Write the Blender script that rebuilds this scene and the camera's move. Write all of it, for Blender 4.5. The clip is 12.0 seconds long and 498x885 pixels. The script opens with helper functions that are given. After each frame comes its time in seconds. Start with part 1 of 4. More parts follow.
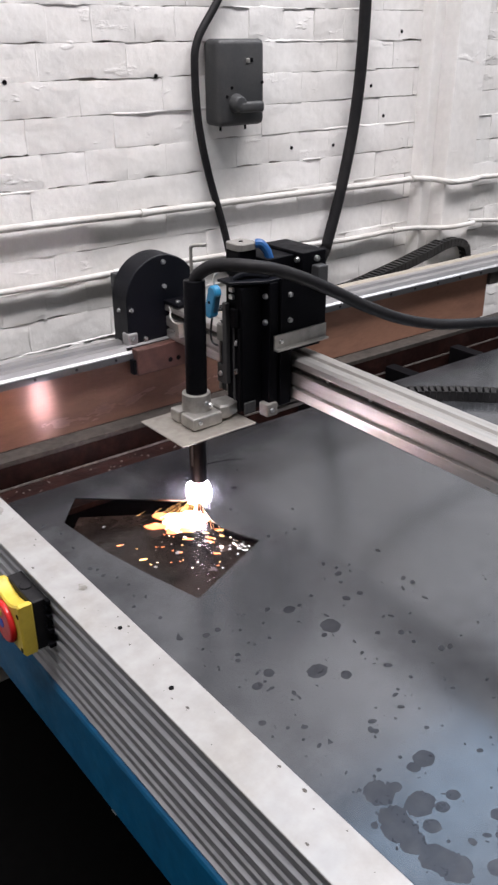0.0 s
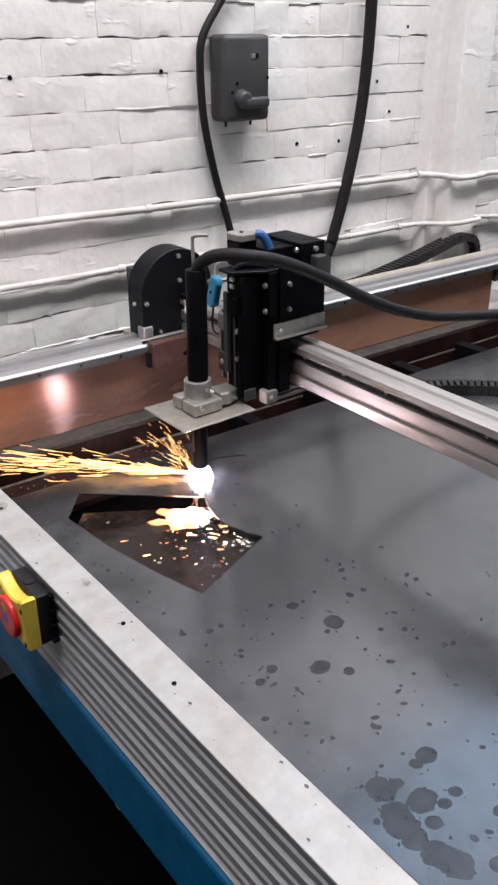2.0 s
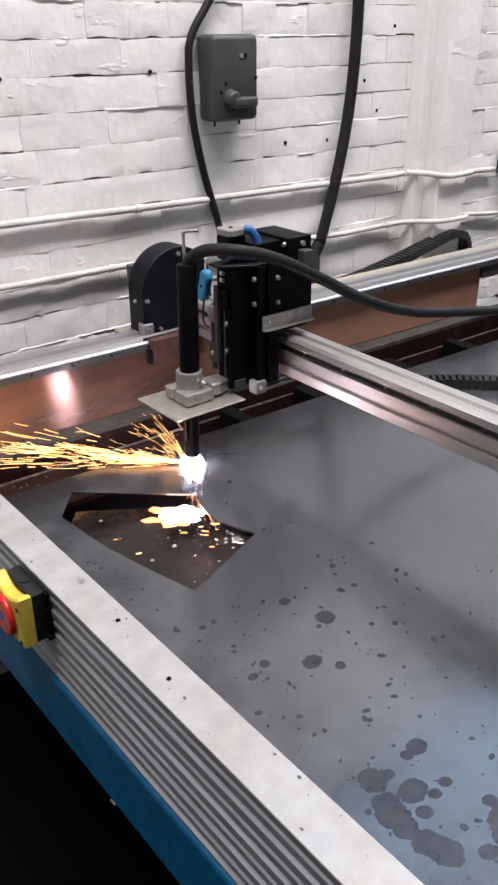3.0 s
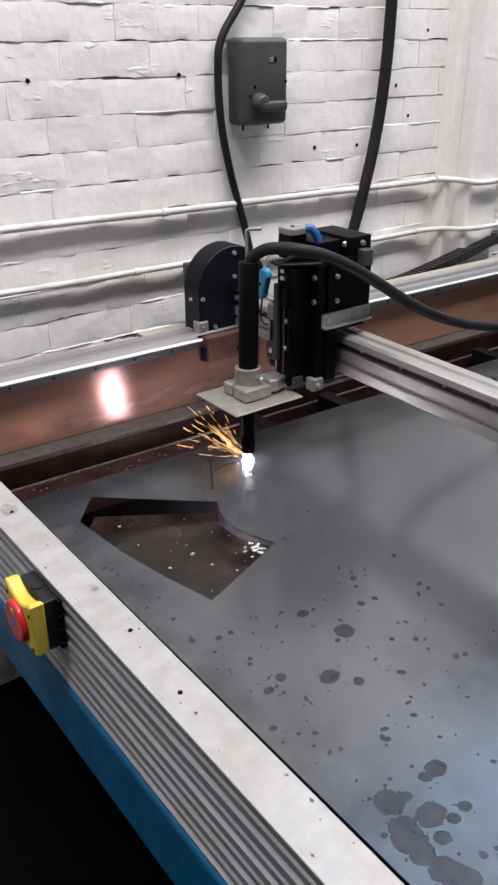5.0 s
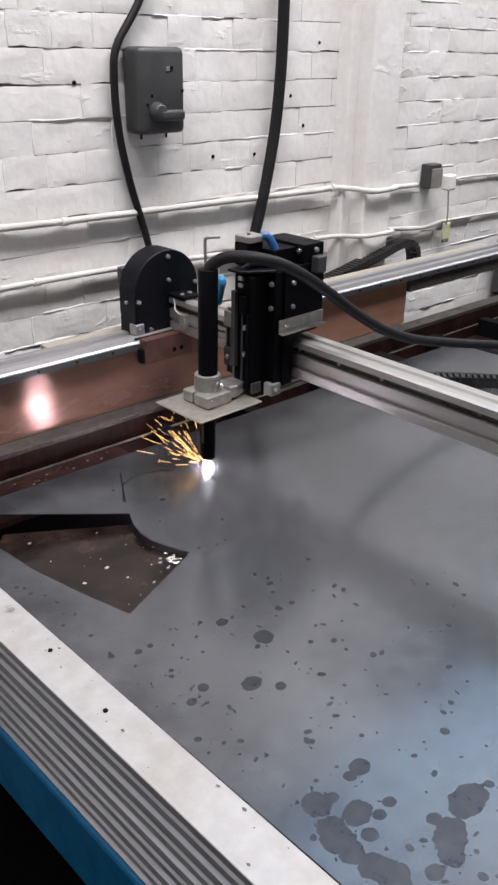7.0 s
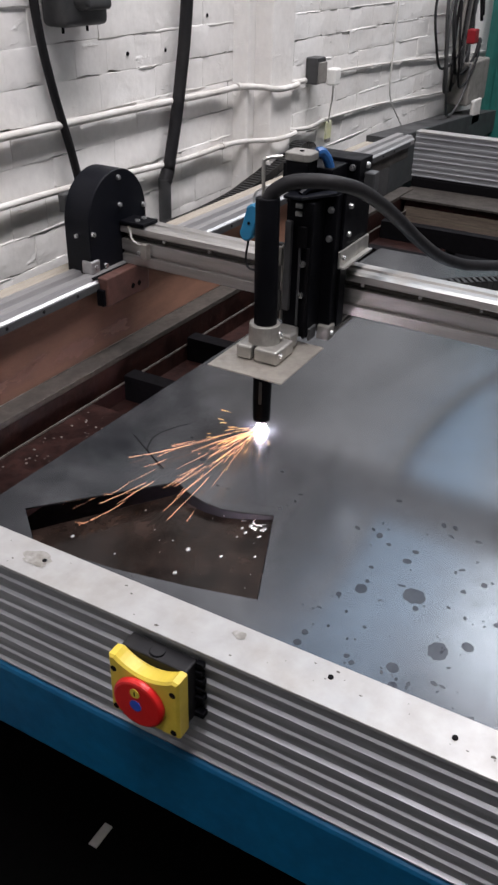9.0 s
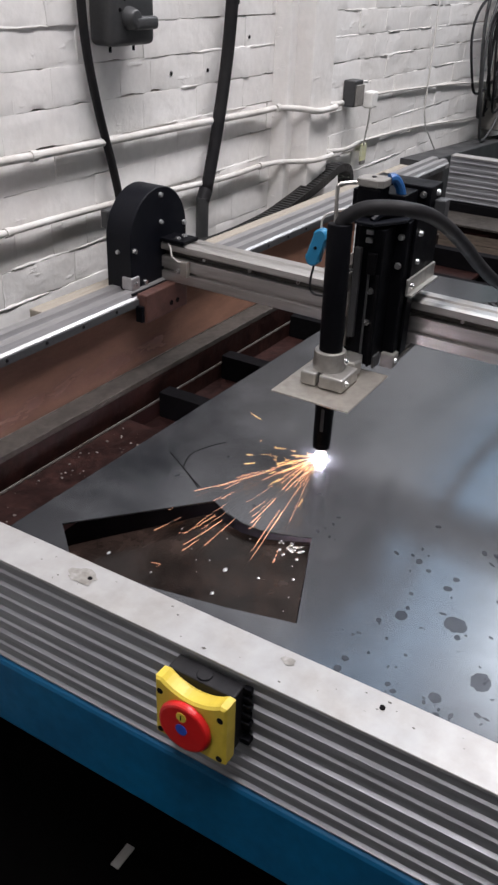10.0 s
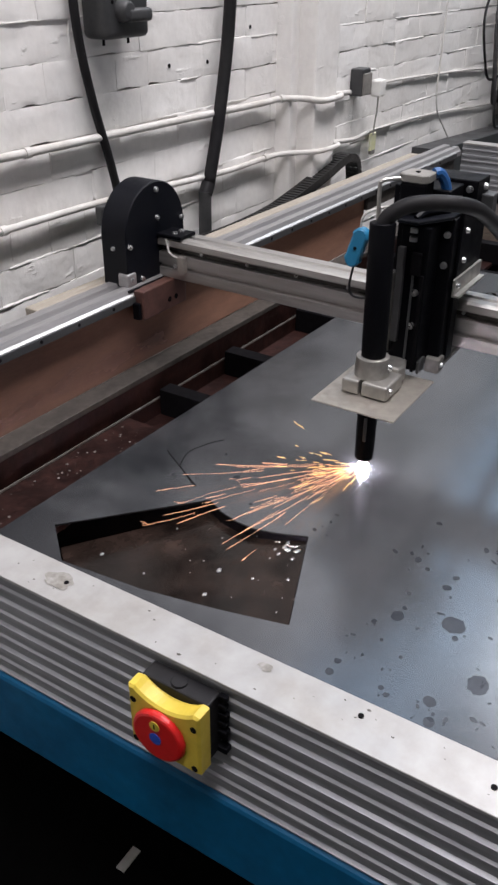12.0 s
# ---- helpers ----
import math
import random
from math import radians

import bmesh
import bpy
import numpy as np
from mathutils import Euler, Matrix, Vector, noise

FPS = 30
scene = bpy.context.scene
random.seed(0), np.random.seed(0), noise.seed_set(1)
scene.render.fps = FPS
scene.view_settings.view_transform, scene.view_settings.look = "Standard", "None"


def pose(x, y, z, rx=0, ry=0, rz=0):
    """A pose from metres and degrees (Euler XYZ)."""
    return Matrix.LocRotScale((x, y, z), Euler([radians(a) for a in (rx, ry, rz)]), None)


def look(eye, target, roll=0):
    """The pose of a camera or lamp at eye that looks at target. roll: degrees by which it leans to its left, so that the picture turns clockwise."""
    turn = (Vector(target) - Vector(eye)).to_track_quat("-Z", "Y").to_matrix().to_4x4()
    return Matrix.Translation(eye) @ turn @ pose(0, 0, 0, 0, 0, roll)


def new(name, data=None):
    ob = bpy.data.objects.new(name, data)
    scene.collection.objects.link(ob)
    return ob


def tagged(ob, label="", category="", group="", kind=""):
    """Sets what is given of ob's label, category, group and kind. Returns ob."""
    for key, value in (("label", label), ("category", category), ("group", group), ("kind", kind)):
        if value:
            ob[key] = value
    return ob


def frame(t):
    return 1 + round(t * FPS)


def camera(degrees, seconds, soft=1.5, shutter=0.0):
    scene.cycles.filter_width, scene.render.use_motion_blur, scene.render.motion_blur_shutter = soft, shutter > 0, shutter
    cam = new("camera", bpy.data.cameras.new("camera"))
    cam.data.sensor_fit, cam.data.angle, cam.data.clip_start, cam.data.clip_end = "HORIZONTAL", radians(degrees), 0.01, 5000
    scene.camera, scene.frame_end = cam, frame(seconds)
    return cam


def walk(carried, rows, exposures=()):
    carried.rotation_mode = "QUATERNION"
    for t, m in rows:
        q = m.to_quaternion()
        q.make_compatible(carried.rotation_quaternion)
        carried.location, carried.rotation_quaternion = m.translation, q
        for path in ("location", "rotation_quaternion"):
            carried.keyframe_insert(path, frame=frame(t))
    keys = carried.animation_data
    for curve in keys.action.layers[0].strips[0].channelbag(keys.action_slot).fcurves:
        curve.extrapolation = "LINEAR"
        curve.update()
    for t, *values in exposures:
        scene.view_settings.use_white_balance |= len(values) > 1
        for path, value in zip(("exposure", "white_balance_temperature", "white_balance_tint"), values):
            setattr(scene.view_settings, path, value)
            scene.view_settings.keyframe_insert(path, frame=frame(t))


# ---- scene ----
cam = camera(33.2, 12.0, soft=2.6)
PATH = [
    (0.0, (-0.3904, -0.9019, 1.6358), (1.1722, 1.0736, 0.4122), -0.3),
    (0.5, (-0.3900, -0.9103, 1.6386), (1.1682, 1.0692, 0.4164), -0.5),
    (1.0, (-0.3927, -0.9118, 1.6456), (1.1672, 1.0607, 0.4122), -0.2),
    (1.5, (-0.3944, -0.9063, 1.6428), (1.1596, 1.0730, 0.4136), -0.1),
    (2.0, (-0.3889, -0.9033, 1.6358), (1.1566, 1.0785, 0.4010), -0.3),
    (2.5, (-0.3886, -0.9089, 1.6428), (1.1571, 1.0673, 0.3996), -0.2),
    (3.0, (-0.3982, -0.9135, 1.6456), (1.1680, 1.0440, 0.4010), -0.4),
    (4.8, (-0.3834, -0.9002, 1.6372), (1.1237, 1.1246, 0.4248), 0.1),
    (5.0, (-0.3764, -0.8999, 1.6372), (1.1267, 1.1192, 0.4094), -0.2),
    (5.5, (-0.3681, -0.8995, 1.6358), (1.1456, 1.1046, 0.3982), -0.4),
    (6.0, (-0.3622, -0.9049, 1.6358), (1.1675, 1.0846, 0.3926), -0.5),
    (6.5, (-0.3581, -0.9033, 1.6302), (1.2093, 1.0599, 0.3926), -0.3),
    (7.0, (-0.3881, -0.8892, 1.6414), (1.3681, 0.9269, 0.4360), 1.0),
    (7.2, (-0.4161, -0.8597, 1.6260), (1.4024, 0.8808, 0.3982), 1.1),
    (8.8, (-0.5008, -0.4136, 1.5924), (1.6104, 0.7754, 0.1896), 0.4),
    (9.0, (-0.5517, -0.3725, 1.5994), (1.5575, 0.7688, 0.1532), 1.5),
    (9.5, (-0.5732, -0.3314, 1.6022), (1.5282, 0.8879, 0.2106), 2.3),
    (10.0, (-0.5619, -0.3351, 1.5980), (1.5444, 0.8705, 0.2008), 2.4),
    (10.5, (-0.5502, -0.3458, 1.5938), (1.5277, 0.8991, 0.1896), 2.1),
    (11.0, (-0.5315, -0.3548, 1.5882), (1.5310, 0.9189, 0.1868), 1.4),
    (11.5, (-0.5197, -0.3682, 1.5882), (1.5472, 0.9014, 0.1910), 0.6),
    (12.0, (-0.5114, -0.3651, 1.5868), (1.5426, 0.9110, 0.1742), 0.5),
]
walk(cam, [(t, look(eye, target, roll)) for t, eye, target, roll in PATH],
     exposures=[(0.0, 0.0), (6.8, 0.0), (8.8, -0.22), (12.0, -0.22)])

# ---- light ----
world = bpy.data.worlds.new("sky")
scene.world = world
world.use_nodes = True
wn = world.node_tree
sky = wn.nodes.new("ShaderNodeTexSky")
sky.sky_type, sky.sun_disc = "NISHITA", False
sky.sun_elevation, sky.sun_rotation = radians(50), radians(200)
wn.links.new(sky.outputs[0], wn.nodes["Background"].inputs[0])
wn.nodes["Background"].inputs[1].default_value = 0.1
scene.view_settings.exposure = 0.0


def area(name, eye, target, sx, sy, watts, colour):
    """Daylight in an opening of the roof or the wall, or an added fill lamp."""
    data = bpy.data.lights.new(name, "AREA")
    data.shape, data.size, data.size_y, data.energy, data.color = "RECTANGLE", sx, sy, watts, colour
    ob = new(name, data)
    ob.matrix_world = look(eye, target)
    return tagged(ob, kind="structure")


area("skylight_daylight", (0.9, -0.55, 5.45), (0.9, -0.5, 0), 6.0, 0.8, 500, (1.0, 0.962, 0.99))
area("window_daylight", (4.2, 0.96, 4.27), (4.2, -3, 3.7), 5.8, 2.2, 70, (0.47, 0.72, 1.0))
# added lamp that gives the sheet something bright to mirror
area("far_sheet_fill", (6.8, -0.3, 5.58), (6.8, -0.3, 0), 4.0, 2.0, 155, (0.90, 0.95, 1.0))
# weak fill added before the closed south wall, which has no opening
area("south_fill", (1.6, -4.95, 2.4), (1.6, 1.0, 1.6), 3.6, 2.2, 3, (1.0, 0.97, 1.0))


# ---- materials ----
def material(name, colour, rough=0.5, metal=0.0, vary=0.15, grain=60.0, bump=0.15, second=None, amount=0.5, blotch=6.0,
             rough_vary=0.15, stretch=(1, 1, 1), island=0.0, gloss=0.5, coat=0.0, world_space=False, lumps=0.0):
    """A surface with variation at two scales: fine grain and broad blotches of a second colour."""
    m = bpy.data.materials.new(name)
    m.use_nodes = True
    n, link = m.node_tree.nodes, m.node_tree.links
    b = n["Principled BSDF"]
    co = n.new("ShaderNodeTexCoord")
    mp = n.new("ShaderNodeMapping")
    mp.inputs["Scale"].default_value = stretch
    link.new(n.new("ShaderNodeNewGeometry").outputs["Position"] if world_space else co.outputs["Object"], mp.inputs[0])
    fine = n.new("ShaderNodeTexNoise")
    fine.inputs["Scale"].default_value, fine.inputs["Detail"].default_value = grain, 6
    broad = n.new("ShaderNodeTexNoise")
    broad.inputs["Scale"].default_value, broad.inputs["Detail"].default_value = blotch, 8
    broad.inputs["Roughness"].default_value = 0.62
    link.new(mp.outputs[0], fine.inputs[0])
    link.new(mp.outputs[0], broad.inputs[0])
    ramp = n.new("ShaderNodeValToRGB")
    ramp.color_ramp.elements[0].position, ramp.color_ramp.elements[1].position = 0.42, 0.66
    link.new(broad.outputs[0], ramp.inputs[0])
    mix = n.new("ShaderNodeMix")
    mix.data_type = "RGBA"
    mix.inputs[6].default_value = (*colour, 1)
    mix.inputs[7].default_value = (*(second or [c * 0.7 for c in colour]), 1)
    fac = n.new("ShaderNodeMath")
    fac.operation = "MULTIPLY"
    fac.inputs[1].default_value = amount
    link.new(ramp.outputs[0], fac.inputs[0])
    link.new(fac.outputs[0], mix.inputs[0])
    hsv = n.new("ShaderNodeHueSaturation")
    mr = n.new("ShaderNodeMapRange")
    mr.inputs[1].default_value, mr.inputs[2].default_value = 0.3, 0.7
    mr.inputs[3].default_value, mr.inputs[4].default_value = 1 - vary, 1 + vary
    link.new(fine.outputs[0], mr.inputs[0])
    value = mr.outputs[0]
    if island:
        info = n.new("ShaderNodeObjectInfo")
        r2 = n.new("ShaderNodeMapRange")
        r2.inputs[3].default_value, r2.inputs[4].default_value = 1 - island, 1 + island
        link.new(info.outputs["Random"], r2.inputs[0])
        mul = n.new("ShaderNodeMath")
        mul.operation = "MULTIPLY"
        link.new(value, mul.inputs[0])
        link.new(r2.outputs[0], mul.inputs[1])
        value = mul.outputs[0]
    link.new(value, hsv.inputs["Value"])
    link.new(mix.outputs[2], hsv.inputs["Color"])
    link.new(hsv.outputs[0], b.inputs["Base Color"])
    rr = n.new("ShaderNodeMapRange")
    rr.inputs[1].default_value, rr.inputs[2].default_value = 0.3, 0.7
    rr.inputs[3].default_value, rr.inputs[4].default_value = max(0.02, rough - rough_vary), min(1, rough + rough_vary)
    link.new(broad.outputs[0], rr.inputs[0])
    link.new(rr.outputs[0], b.inputs["Roughness"])
    b.inputs["Metallic"].default_value = metal
    b.inputs["Specular IOR Level"].default_value = gloss
    b.inputs["Coat Weight"].default_value, b.inputs["Coat Roughness"].default_value = coat, 0.14
    if bump:
        bp = n.new("ShaderNodeBump")
        bp.inputs["Strength"].default_value, bp.inputs["Distance"].default_value = bump, 0.004
        height = fine.outputs[0]
        if lumps:
            mid = n.new("ShaderNodeTexNoise")
            mid.inputs["Scale"].default_value, mid.inputs["Detail"].default_value = 11, 3
            link.new(mp.outputs[0], mid.inputs[0])
            both = n.new("ShaderNodeMath")
            both.operation = "MULTIPLY_ADD"
            both.inputs[1].default_value = lumps
            link.new(mid.outputs[0], both.inputs[0])
            link.new(height, both.inputs[2])
            height = both.outputs[0]
        link.new(height, bp.inputs["Height"])
        link.new(bp.outputs[0], b.inputs["Normal"])
    return m


def glow(name, colour, strength):
    m = bpy.data.materials.new(name)
    m.use_nodes = True
    b = m.node_tree.nodes["Principled BSDF"]
    b.inputs["Base Color"].default_value = (*colour, 1)
    b.inputs["Emission Color"].default_value = (*colour, 1)
    b.inputs["Emission Strength"].default_value = strength
    return m


WHITE = material("whitewashed_brick", (0.80, 0.785, 0.765), 0.78, 0, 0.04, 45, 0.45, (0.66, 0.625, 0.585), 0.5, 3.0, island=0.02, world_space=True, lumps=1.6)
MORTAR = material("painted_mortar", (0.79, 0.775, 0.755), 0.8, 0, 0.05, 40, 0.6, (0.66, 0.625, 0.585), 0.5, 3.0, world_space=True, lumps=2.0)
JOINT = material("open_joint", (0.36, 0.335, 0.305), 0.95, 0, 0.25, 60, 0.4, (0.15, 0.13, 0.11), 0.8, 9)
PIPE_PAINT = material("white_pipe_paint", (0.60, 0.585, 0.56), 0.8, 0, 0.08, 30, 0.5, (0.40, 0.37, 0.335), 0.6, 9)
ALU = material("extruded_aluminium", (0.50, 0.485, 0.465), 0.42, 0.85, 0.06, 25, 0.08, (0.33, 0.305, 0.28), 0.7, 7, stretch=(6, 0.5, 6))
ALU_TOP = material("scuffed_aluminium_top", (0.345, 0.34, 0.335), 0.42, 0.2, 0.07, 40, 0.06, (0.25, 0.232, 0.21), 0.75, 9)
ALU_GREY = material("grey_anodised_profile", (0.33, 0.335, 0.35), 0.52, 0.55, 0.06, 30, 0.05, (0.23, 0.23, 0.245), 0.7, 6, stretch=(6, 0.5, 6))
RAIL = material("dull_aluminium_rail", (0.44, 0.43, 0.435), 0.45, 0.75, 0.06, 30, 0.04, (0.30, 0.29, 0.285), 0.6, 7, stretch=(0.5, 6, 6))
STEEL = material("mill_scale_steel", (0.176, 0.184, 0.197), 0.215, 0.74, 0.07, 34, 0.006, (0.125, 0.124, 0.129), 0.55, 1.9, 0.035)


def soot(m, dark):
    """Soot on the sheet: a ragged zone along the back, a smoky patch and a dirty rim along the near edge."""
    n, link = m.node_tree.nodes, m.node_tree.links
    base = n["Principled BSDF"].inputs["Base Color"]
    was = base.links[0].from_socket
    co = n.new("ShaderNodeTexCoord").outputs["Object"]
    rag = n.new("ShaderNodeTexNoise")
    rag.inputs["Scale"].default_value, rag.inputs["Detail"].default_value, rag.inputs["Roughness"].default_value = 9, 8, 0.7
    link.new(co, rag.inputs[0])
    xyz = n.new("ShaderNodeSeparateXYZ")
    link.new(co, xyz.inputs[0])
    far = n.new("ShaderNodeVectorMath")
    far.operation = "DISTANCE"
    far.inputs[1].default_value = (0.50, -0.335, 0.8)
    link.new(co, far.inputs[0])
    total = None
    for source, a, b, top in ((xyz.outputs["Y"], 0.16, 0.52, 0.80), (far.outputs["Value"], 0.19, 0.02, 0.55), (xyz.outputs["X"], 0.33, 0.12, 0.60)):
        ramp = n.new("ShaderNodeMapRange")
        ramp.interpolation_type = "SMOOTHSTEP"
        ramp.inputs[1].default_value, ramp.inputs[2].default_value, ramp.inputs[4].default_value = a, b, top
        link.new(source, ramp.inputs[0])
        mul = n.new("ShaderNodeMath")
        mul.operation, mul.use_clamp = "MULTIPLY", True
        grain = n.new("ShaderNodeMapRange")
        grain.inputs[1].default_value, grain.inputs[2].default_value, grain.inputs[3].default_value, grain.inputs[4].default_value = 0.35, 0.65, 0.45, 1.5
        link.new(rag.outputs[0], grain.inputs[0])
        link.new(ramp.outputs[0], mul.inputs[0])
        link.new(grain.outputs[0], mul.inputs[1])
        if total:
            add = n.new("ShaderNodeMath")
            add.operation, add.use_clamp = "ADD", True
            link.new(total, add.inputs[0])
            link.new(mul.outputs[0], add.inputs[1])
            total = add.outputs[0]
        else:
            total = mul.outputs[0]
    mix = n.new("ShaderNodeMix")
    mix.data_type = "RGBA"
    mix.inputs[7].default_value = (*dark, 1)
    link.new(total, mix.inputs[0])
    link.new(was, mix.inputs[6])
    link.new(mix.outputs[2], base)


def flakes(m, scale, depth):
    """Thick brushed paint: broken flake edges and drips that stand out of the surface."""
    n, link = m.node_tree.nodes, m.node_tree.links
    b = n["Principled BSDF"]
    was = b.inputs["Normal"].links[0].from_socket
    place = n.new("ShaderNodeMapping")
    place.inputs["Scale"].default_value = (1.0, 1.0, 2.4)
    link.new(n.new("ShaderNodeNewGeometry").outputs["Position"], place.inputs[0])
    field = n.new("ShaderNodeTexNoise")
    field.inputs["Scale"].default_value, field.inputs["Detail"].default_value, field.inputs["Roughness"].default_value = scale, 5, 0.6
    link.new(place.outputs[0], field.inputs[0])
    edge = n.new("ShaderNodeValToRGB")
    edge.color_ramp.elements[0].position, edge.color_ramp.elements[1].position = 0.625, 0.69
    link.new(field.outputs[0], edge.inputs[0])
    bump = n.new("ShaderNodeBump")
    bump.inputs["Strength"].default_value, bump.inputs["Distance"].default_value = 0.5, depth
    link.new(edge.outputs[0], bump.inputs["Height"])
    link.new(was, bump.inputs["Normal"])
    link.new(bump.outputs[0], b.inputs["Normal"])


flakes(WHITE, 10, 0.0022)
flakes(MORTAR, 13, 0.0022)
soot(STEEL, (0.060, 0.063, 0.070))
STAIN = material("dried_drop_stain", (0.040, 0.042, 0.050), 0.30, 0.55, 0.12, 50, 0.01, (0.060, 0.062, 0.068), 0.5, 40, 0.05)
OXIDE = material("red_oxide_paint", (0.105, 0.050, 0.040), 0.5, 0.1, 0.14, 60, 0.1, (0.06, 0.030, 0.026), 0.8, 12, gloss=0.3)
RUST = material("rusty_red_steel", (0.42, 0.225, 0.155), 0.24, 0.42, 0.06, 80, 0.03, (0.115, 0.068, 0.060), 0.80, 2.1, 0.05, stretch=(0.6, 1, 2.2))
# the side plate is rolled lengthwise, so its gloss runs upright
rolled = RUST.node_tree.nodes["Principled BSDF"]
rolled.inputs["Anisotropic"].default_value, rolled.inputs["Anisotropic Rotation"].default_value = 0.9, 0.25
grainway = RUST.node_tree.nodes.new("ShaderNodeTangent")
grainway.direction_type, grainway.axis = "RADIAL", "Z"
RUST.node_tree.links.new(grainway.outputs[0], rolled.inputs["Tangent"])
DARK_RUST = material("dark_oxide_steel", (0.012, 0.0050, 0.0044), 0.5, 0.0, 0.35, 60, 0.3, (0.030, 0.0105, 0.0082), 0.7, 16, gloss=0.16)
LEDGE = material("sooty_steel_ledge", (0.062, 0.055, 0.049), 0.55, 0.2, 0.25, 70, 0.2, (0.028, 0.024, 0.022), 0.7, 9, gloss=0.3)
BLACK_STEEL = material("black_bar_steel", (0.005, 0.0046, 0.0055), 0.7, 0.0, 0.25, 60, 0.2, gloss=0.06)
# the side plate's brown reflection is put into this base colour
SLUG = material("wet_steel_reflected_brown", (0.0125, 0.0085, 0.0072), 0.22, 0.35, 0.5, 17, 0.35, (0.036, 0.023, 0.0185), 0.85, 11, 0.12, coat=0.25, gloss=0.3)
BLACK = material("black_powder_coat", (0.0022, 0.0022, 0.0034), 0.5, 0, 0.2, 120, 0.06, (0.0045, 0.0045, 0.0060), 0.5, 14, gloss=0.08)
HOUSING = material("satin_black_housing", (0.0030, 0.0036, 0.0062), 0.45, 0, 0.12, 140, 0.05, (0.0055, 0.006, 0.009), 0.5, 12, gloss=0.17)
RUBBER = material("black_rubber_hose", (0.010, 0.0095, 0.011), 0.55, 0, 0.15, 90, 0.1, (0.019, 0.0175, 0.017), 0.5, 18, gloss=0.22)
PLASTIC = material("charcoal_plastic", (0.040, 0.041, 0.043), 0.5, 0, 0.1, 150, 0.08, (0.055, 0.053, 0.052), 0.5, 16)
CHAIN = material("black_chain_plastic", (0.016, 0.015, 0.015), 0.55, 0, 0.15, 90, 0.1)
BRIGHT = material("machined_aluminium", (0.46, 0.445, 0.42), 0.42, 0.8, 0.10, 60, 0.08, (0.30, 0.28, 0.25), 0.6, 24)
SHIELD = material("heat_stained_plate", (0.42, 0.39, 0.35), 0.45, 0.7, 0.1, 60, 0.05, (0.26, 0.23, 0.20), 0.6, 14)
BOLT = material("zinc_bolt", (0.62, 0.62, 0.62), 0.3, 0.9, 0.1, 90, 0.05)
BLUE_PAINT = material("blue_enamel", (0.003, 0.085, 0.19), 0.5, 0, 0.1, 60, 0.1, (0.0025, 0.052, 0.125), 0.5, 7, gloss=0.2)
YELLOW = material("yellow_plastic", (0.56, 0.42, 0.05), 0.5, 0, 0.07, 90, 0.05, (0.44, 0.32, 0.045), 0.5, 20)
RED = material("red_plastic", (0.50, 0.012, 0.012), 0.38, 0, 0.05, 90, 0.04, (0.38, 0.01, 0.01), 0.4, 20)
DARK_RED = material("dark_red_plastic", (0.24, 0.008, 0.014), 0.45, 0, 0.05, 90, 0.04)
BLUE_DOT = material("blue_plastic", (0.02, 0.07, 0.42), 0.45, 0, 0.05, 90, 0.04)
BLUE_WRAP = material("dark_blue_plastic", (0.012, 0.085, 0.26), 0.45, 0, 0.05, 90, 0.04)
CYAN = material("sky_blue_plastic", (0.016, 0.19, 0.36), 0.5, 0, 0.1, 60, 0.1, (0.012, 0.14, 0.28), 0.5, 30)
WOOD = material("dusty_brown_batten", (0.33, 0.295, 0.245), 0.7, 0, 0.15, 60, 0.2, (0.21, 0.18, 0.15), 0.5, 9, stretch=(0.6, 8, 8))
# the shade under the table is put into the floor's near-black colour
FLOOR = material("shade_black_concrete", (0.0036, 0.0035, 0.0035), 0.9, 0, 0.2, 40, 0.3, (0.0025, 0.0025, 0.0025), 0.6, 2.5, gloss=0.02)
PAPER = material("grey_scrap", (0.55, 0.54, 0.52), 0.8, 0, 0.06, 60, 0.1)
# tone of the unseen walls, chosen for how much light they throw back
ROOM = material("unseen_wall_grey", (0.26, 0.257, 0.252), 0.85, 0, 0.06, 30, 0.2)
ROOF = material("dark_roof_sheet", (0.16, 0.16, 0.165), 0.7, 0, 0.08, 30, 0.2)
GREEN = material("green_curtain", (0.01, 0.10, 0.085), 0.6, 0, 0.1, 30, 0.2)
EDGE = material("worn_steel_edge", (0.42, 0.40, 0.37), 0.4, 0.8, 0.2, 90, 0.1, (0.12, 0.08, 0.06), 0.8, 30)
SPATTER = material("bright_spatter", (0.85, 0.83, 0.80), 0.16, 1.0, 0.05, 120, 0.3, (0.7, 0.66, 0.6), 0.4, 60, 0.06)
BOARD = material("weathered_board", (0.15, 0.118, 0.092), 0.7, 0, 0.2, 50, 0.2, (0.075, 0.056, 0.045), 0.7, 6, stretch=(8, 0.7, 8))
SLAG = material("slag_bead", (0.15, 0.125, 0.115), 0.45, 0.4, 0.3, 90, 0.1)
DUSTY = material("dusty_grey_plastic", (0.20, 0.19, 0.175), 0.7, 0, 0.12, 60, 0.2, (0.13, 0.12, 0.11), 0.6, 20)
PLUG = material("white_plastic", (0.75, 0.74, 0.71), 0.45, 0, 0.05, 60, 0.05)
TAG = material("pale_tag", (0.62, 0.62, 0.36), 0.6, 0, 0.1, 60, 0.05, (0.70, 0.70, 0.62), 0.6, 40)
DARK_GREY = material("dark_grey_sheet", (0.05, 0.05, 0.052), 0.55, 0.2, 0.1, 60, 0.1)
SMUT = material("dark_dirt", (0.07, 0.062, 0.054), 0.7, 0, 0.2, 90, 0.1)
SMUDGE = material("grease_smudge", (0.19, 0.176, 0.157), 0.5, 0.15, 0.12, 120, 0.05, (0.31, 0.30, 0.285), 0.9, 60)
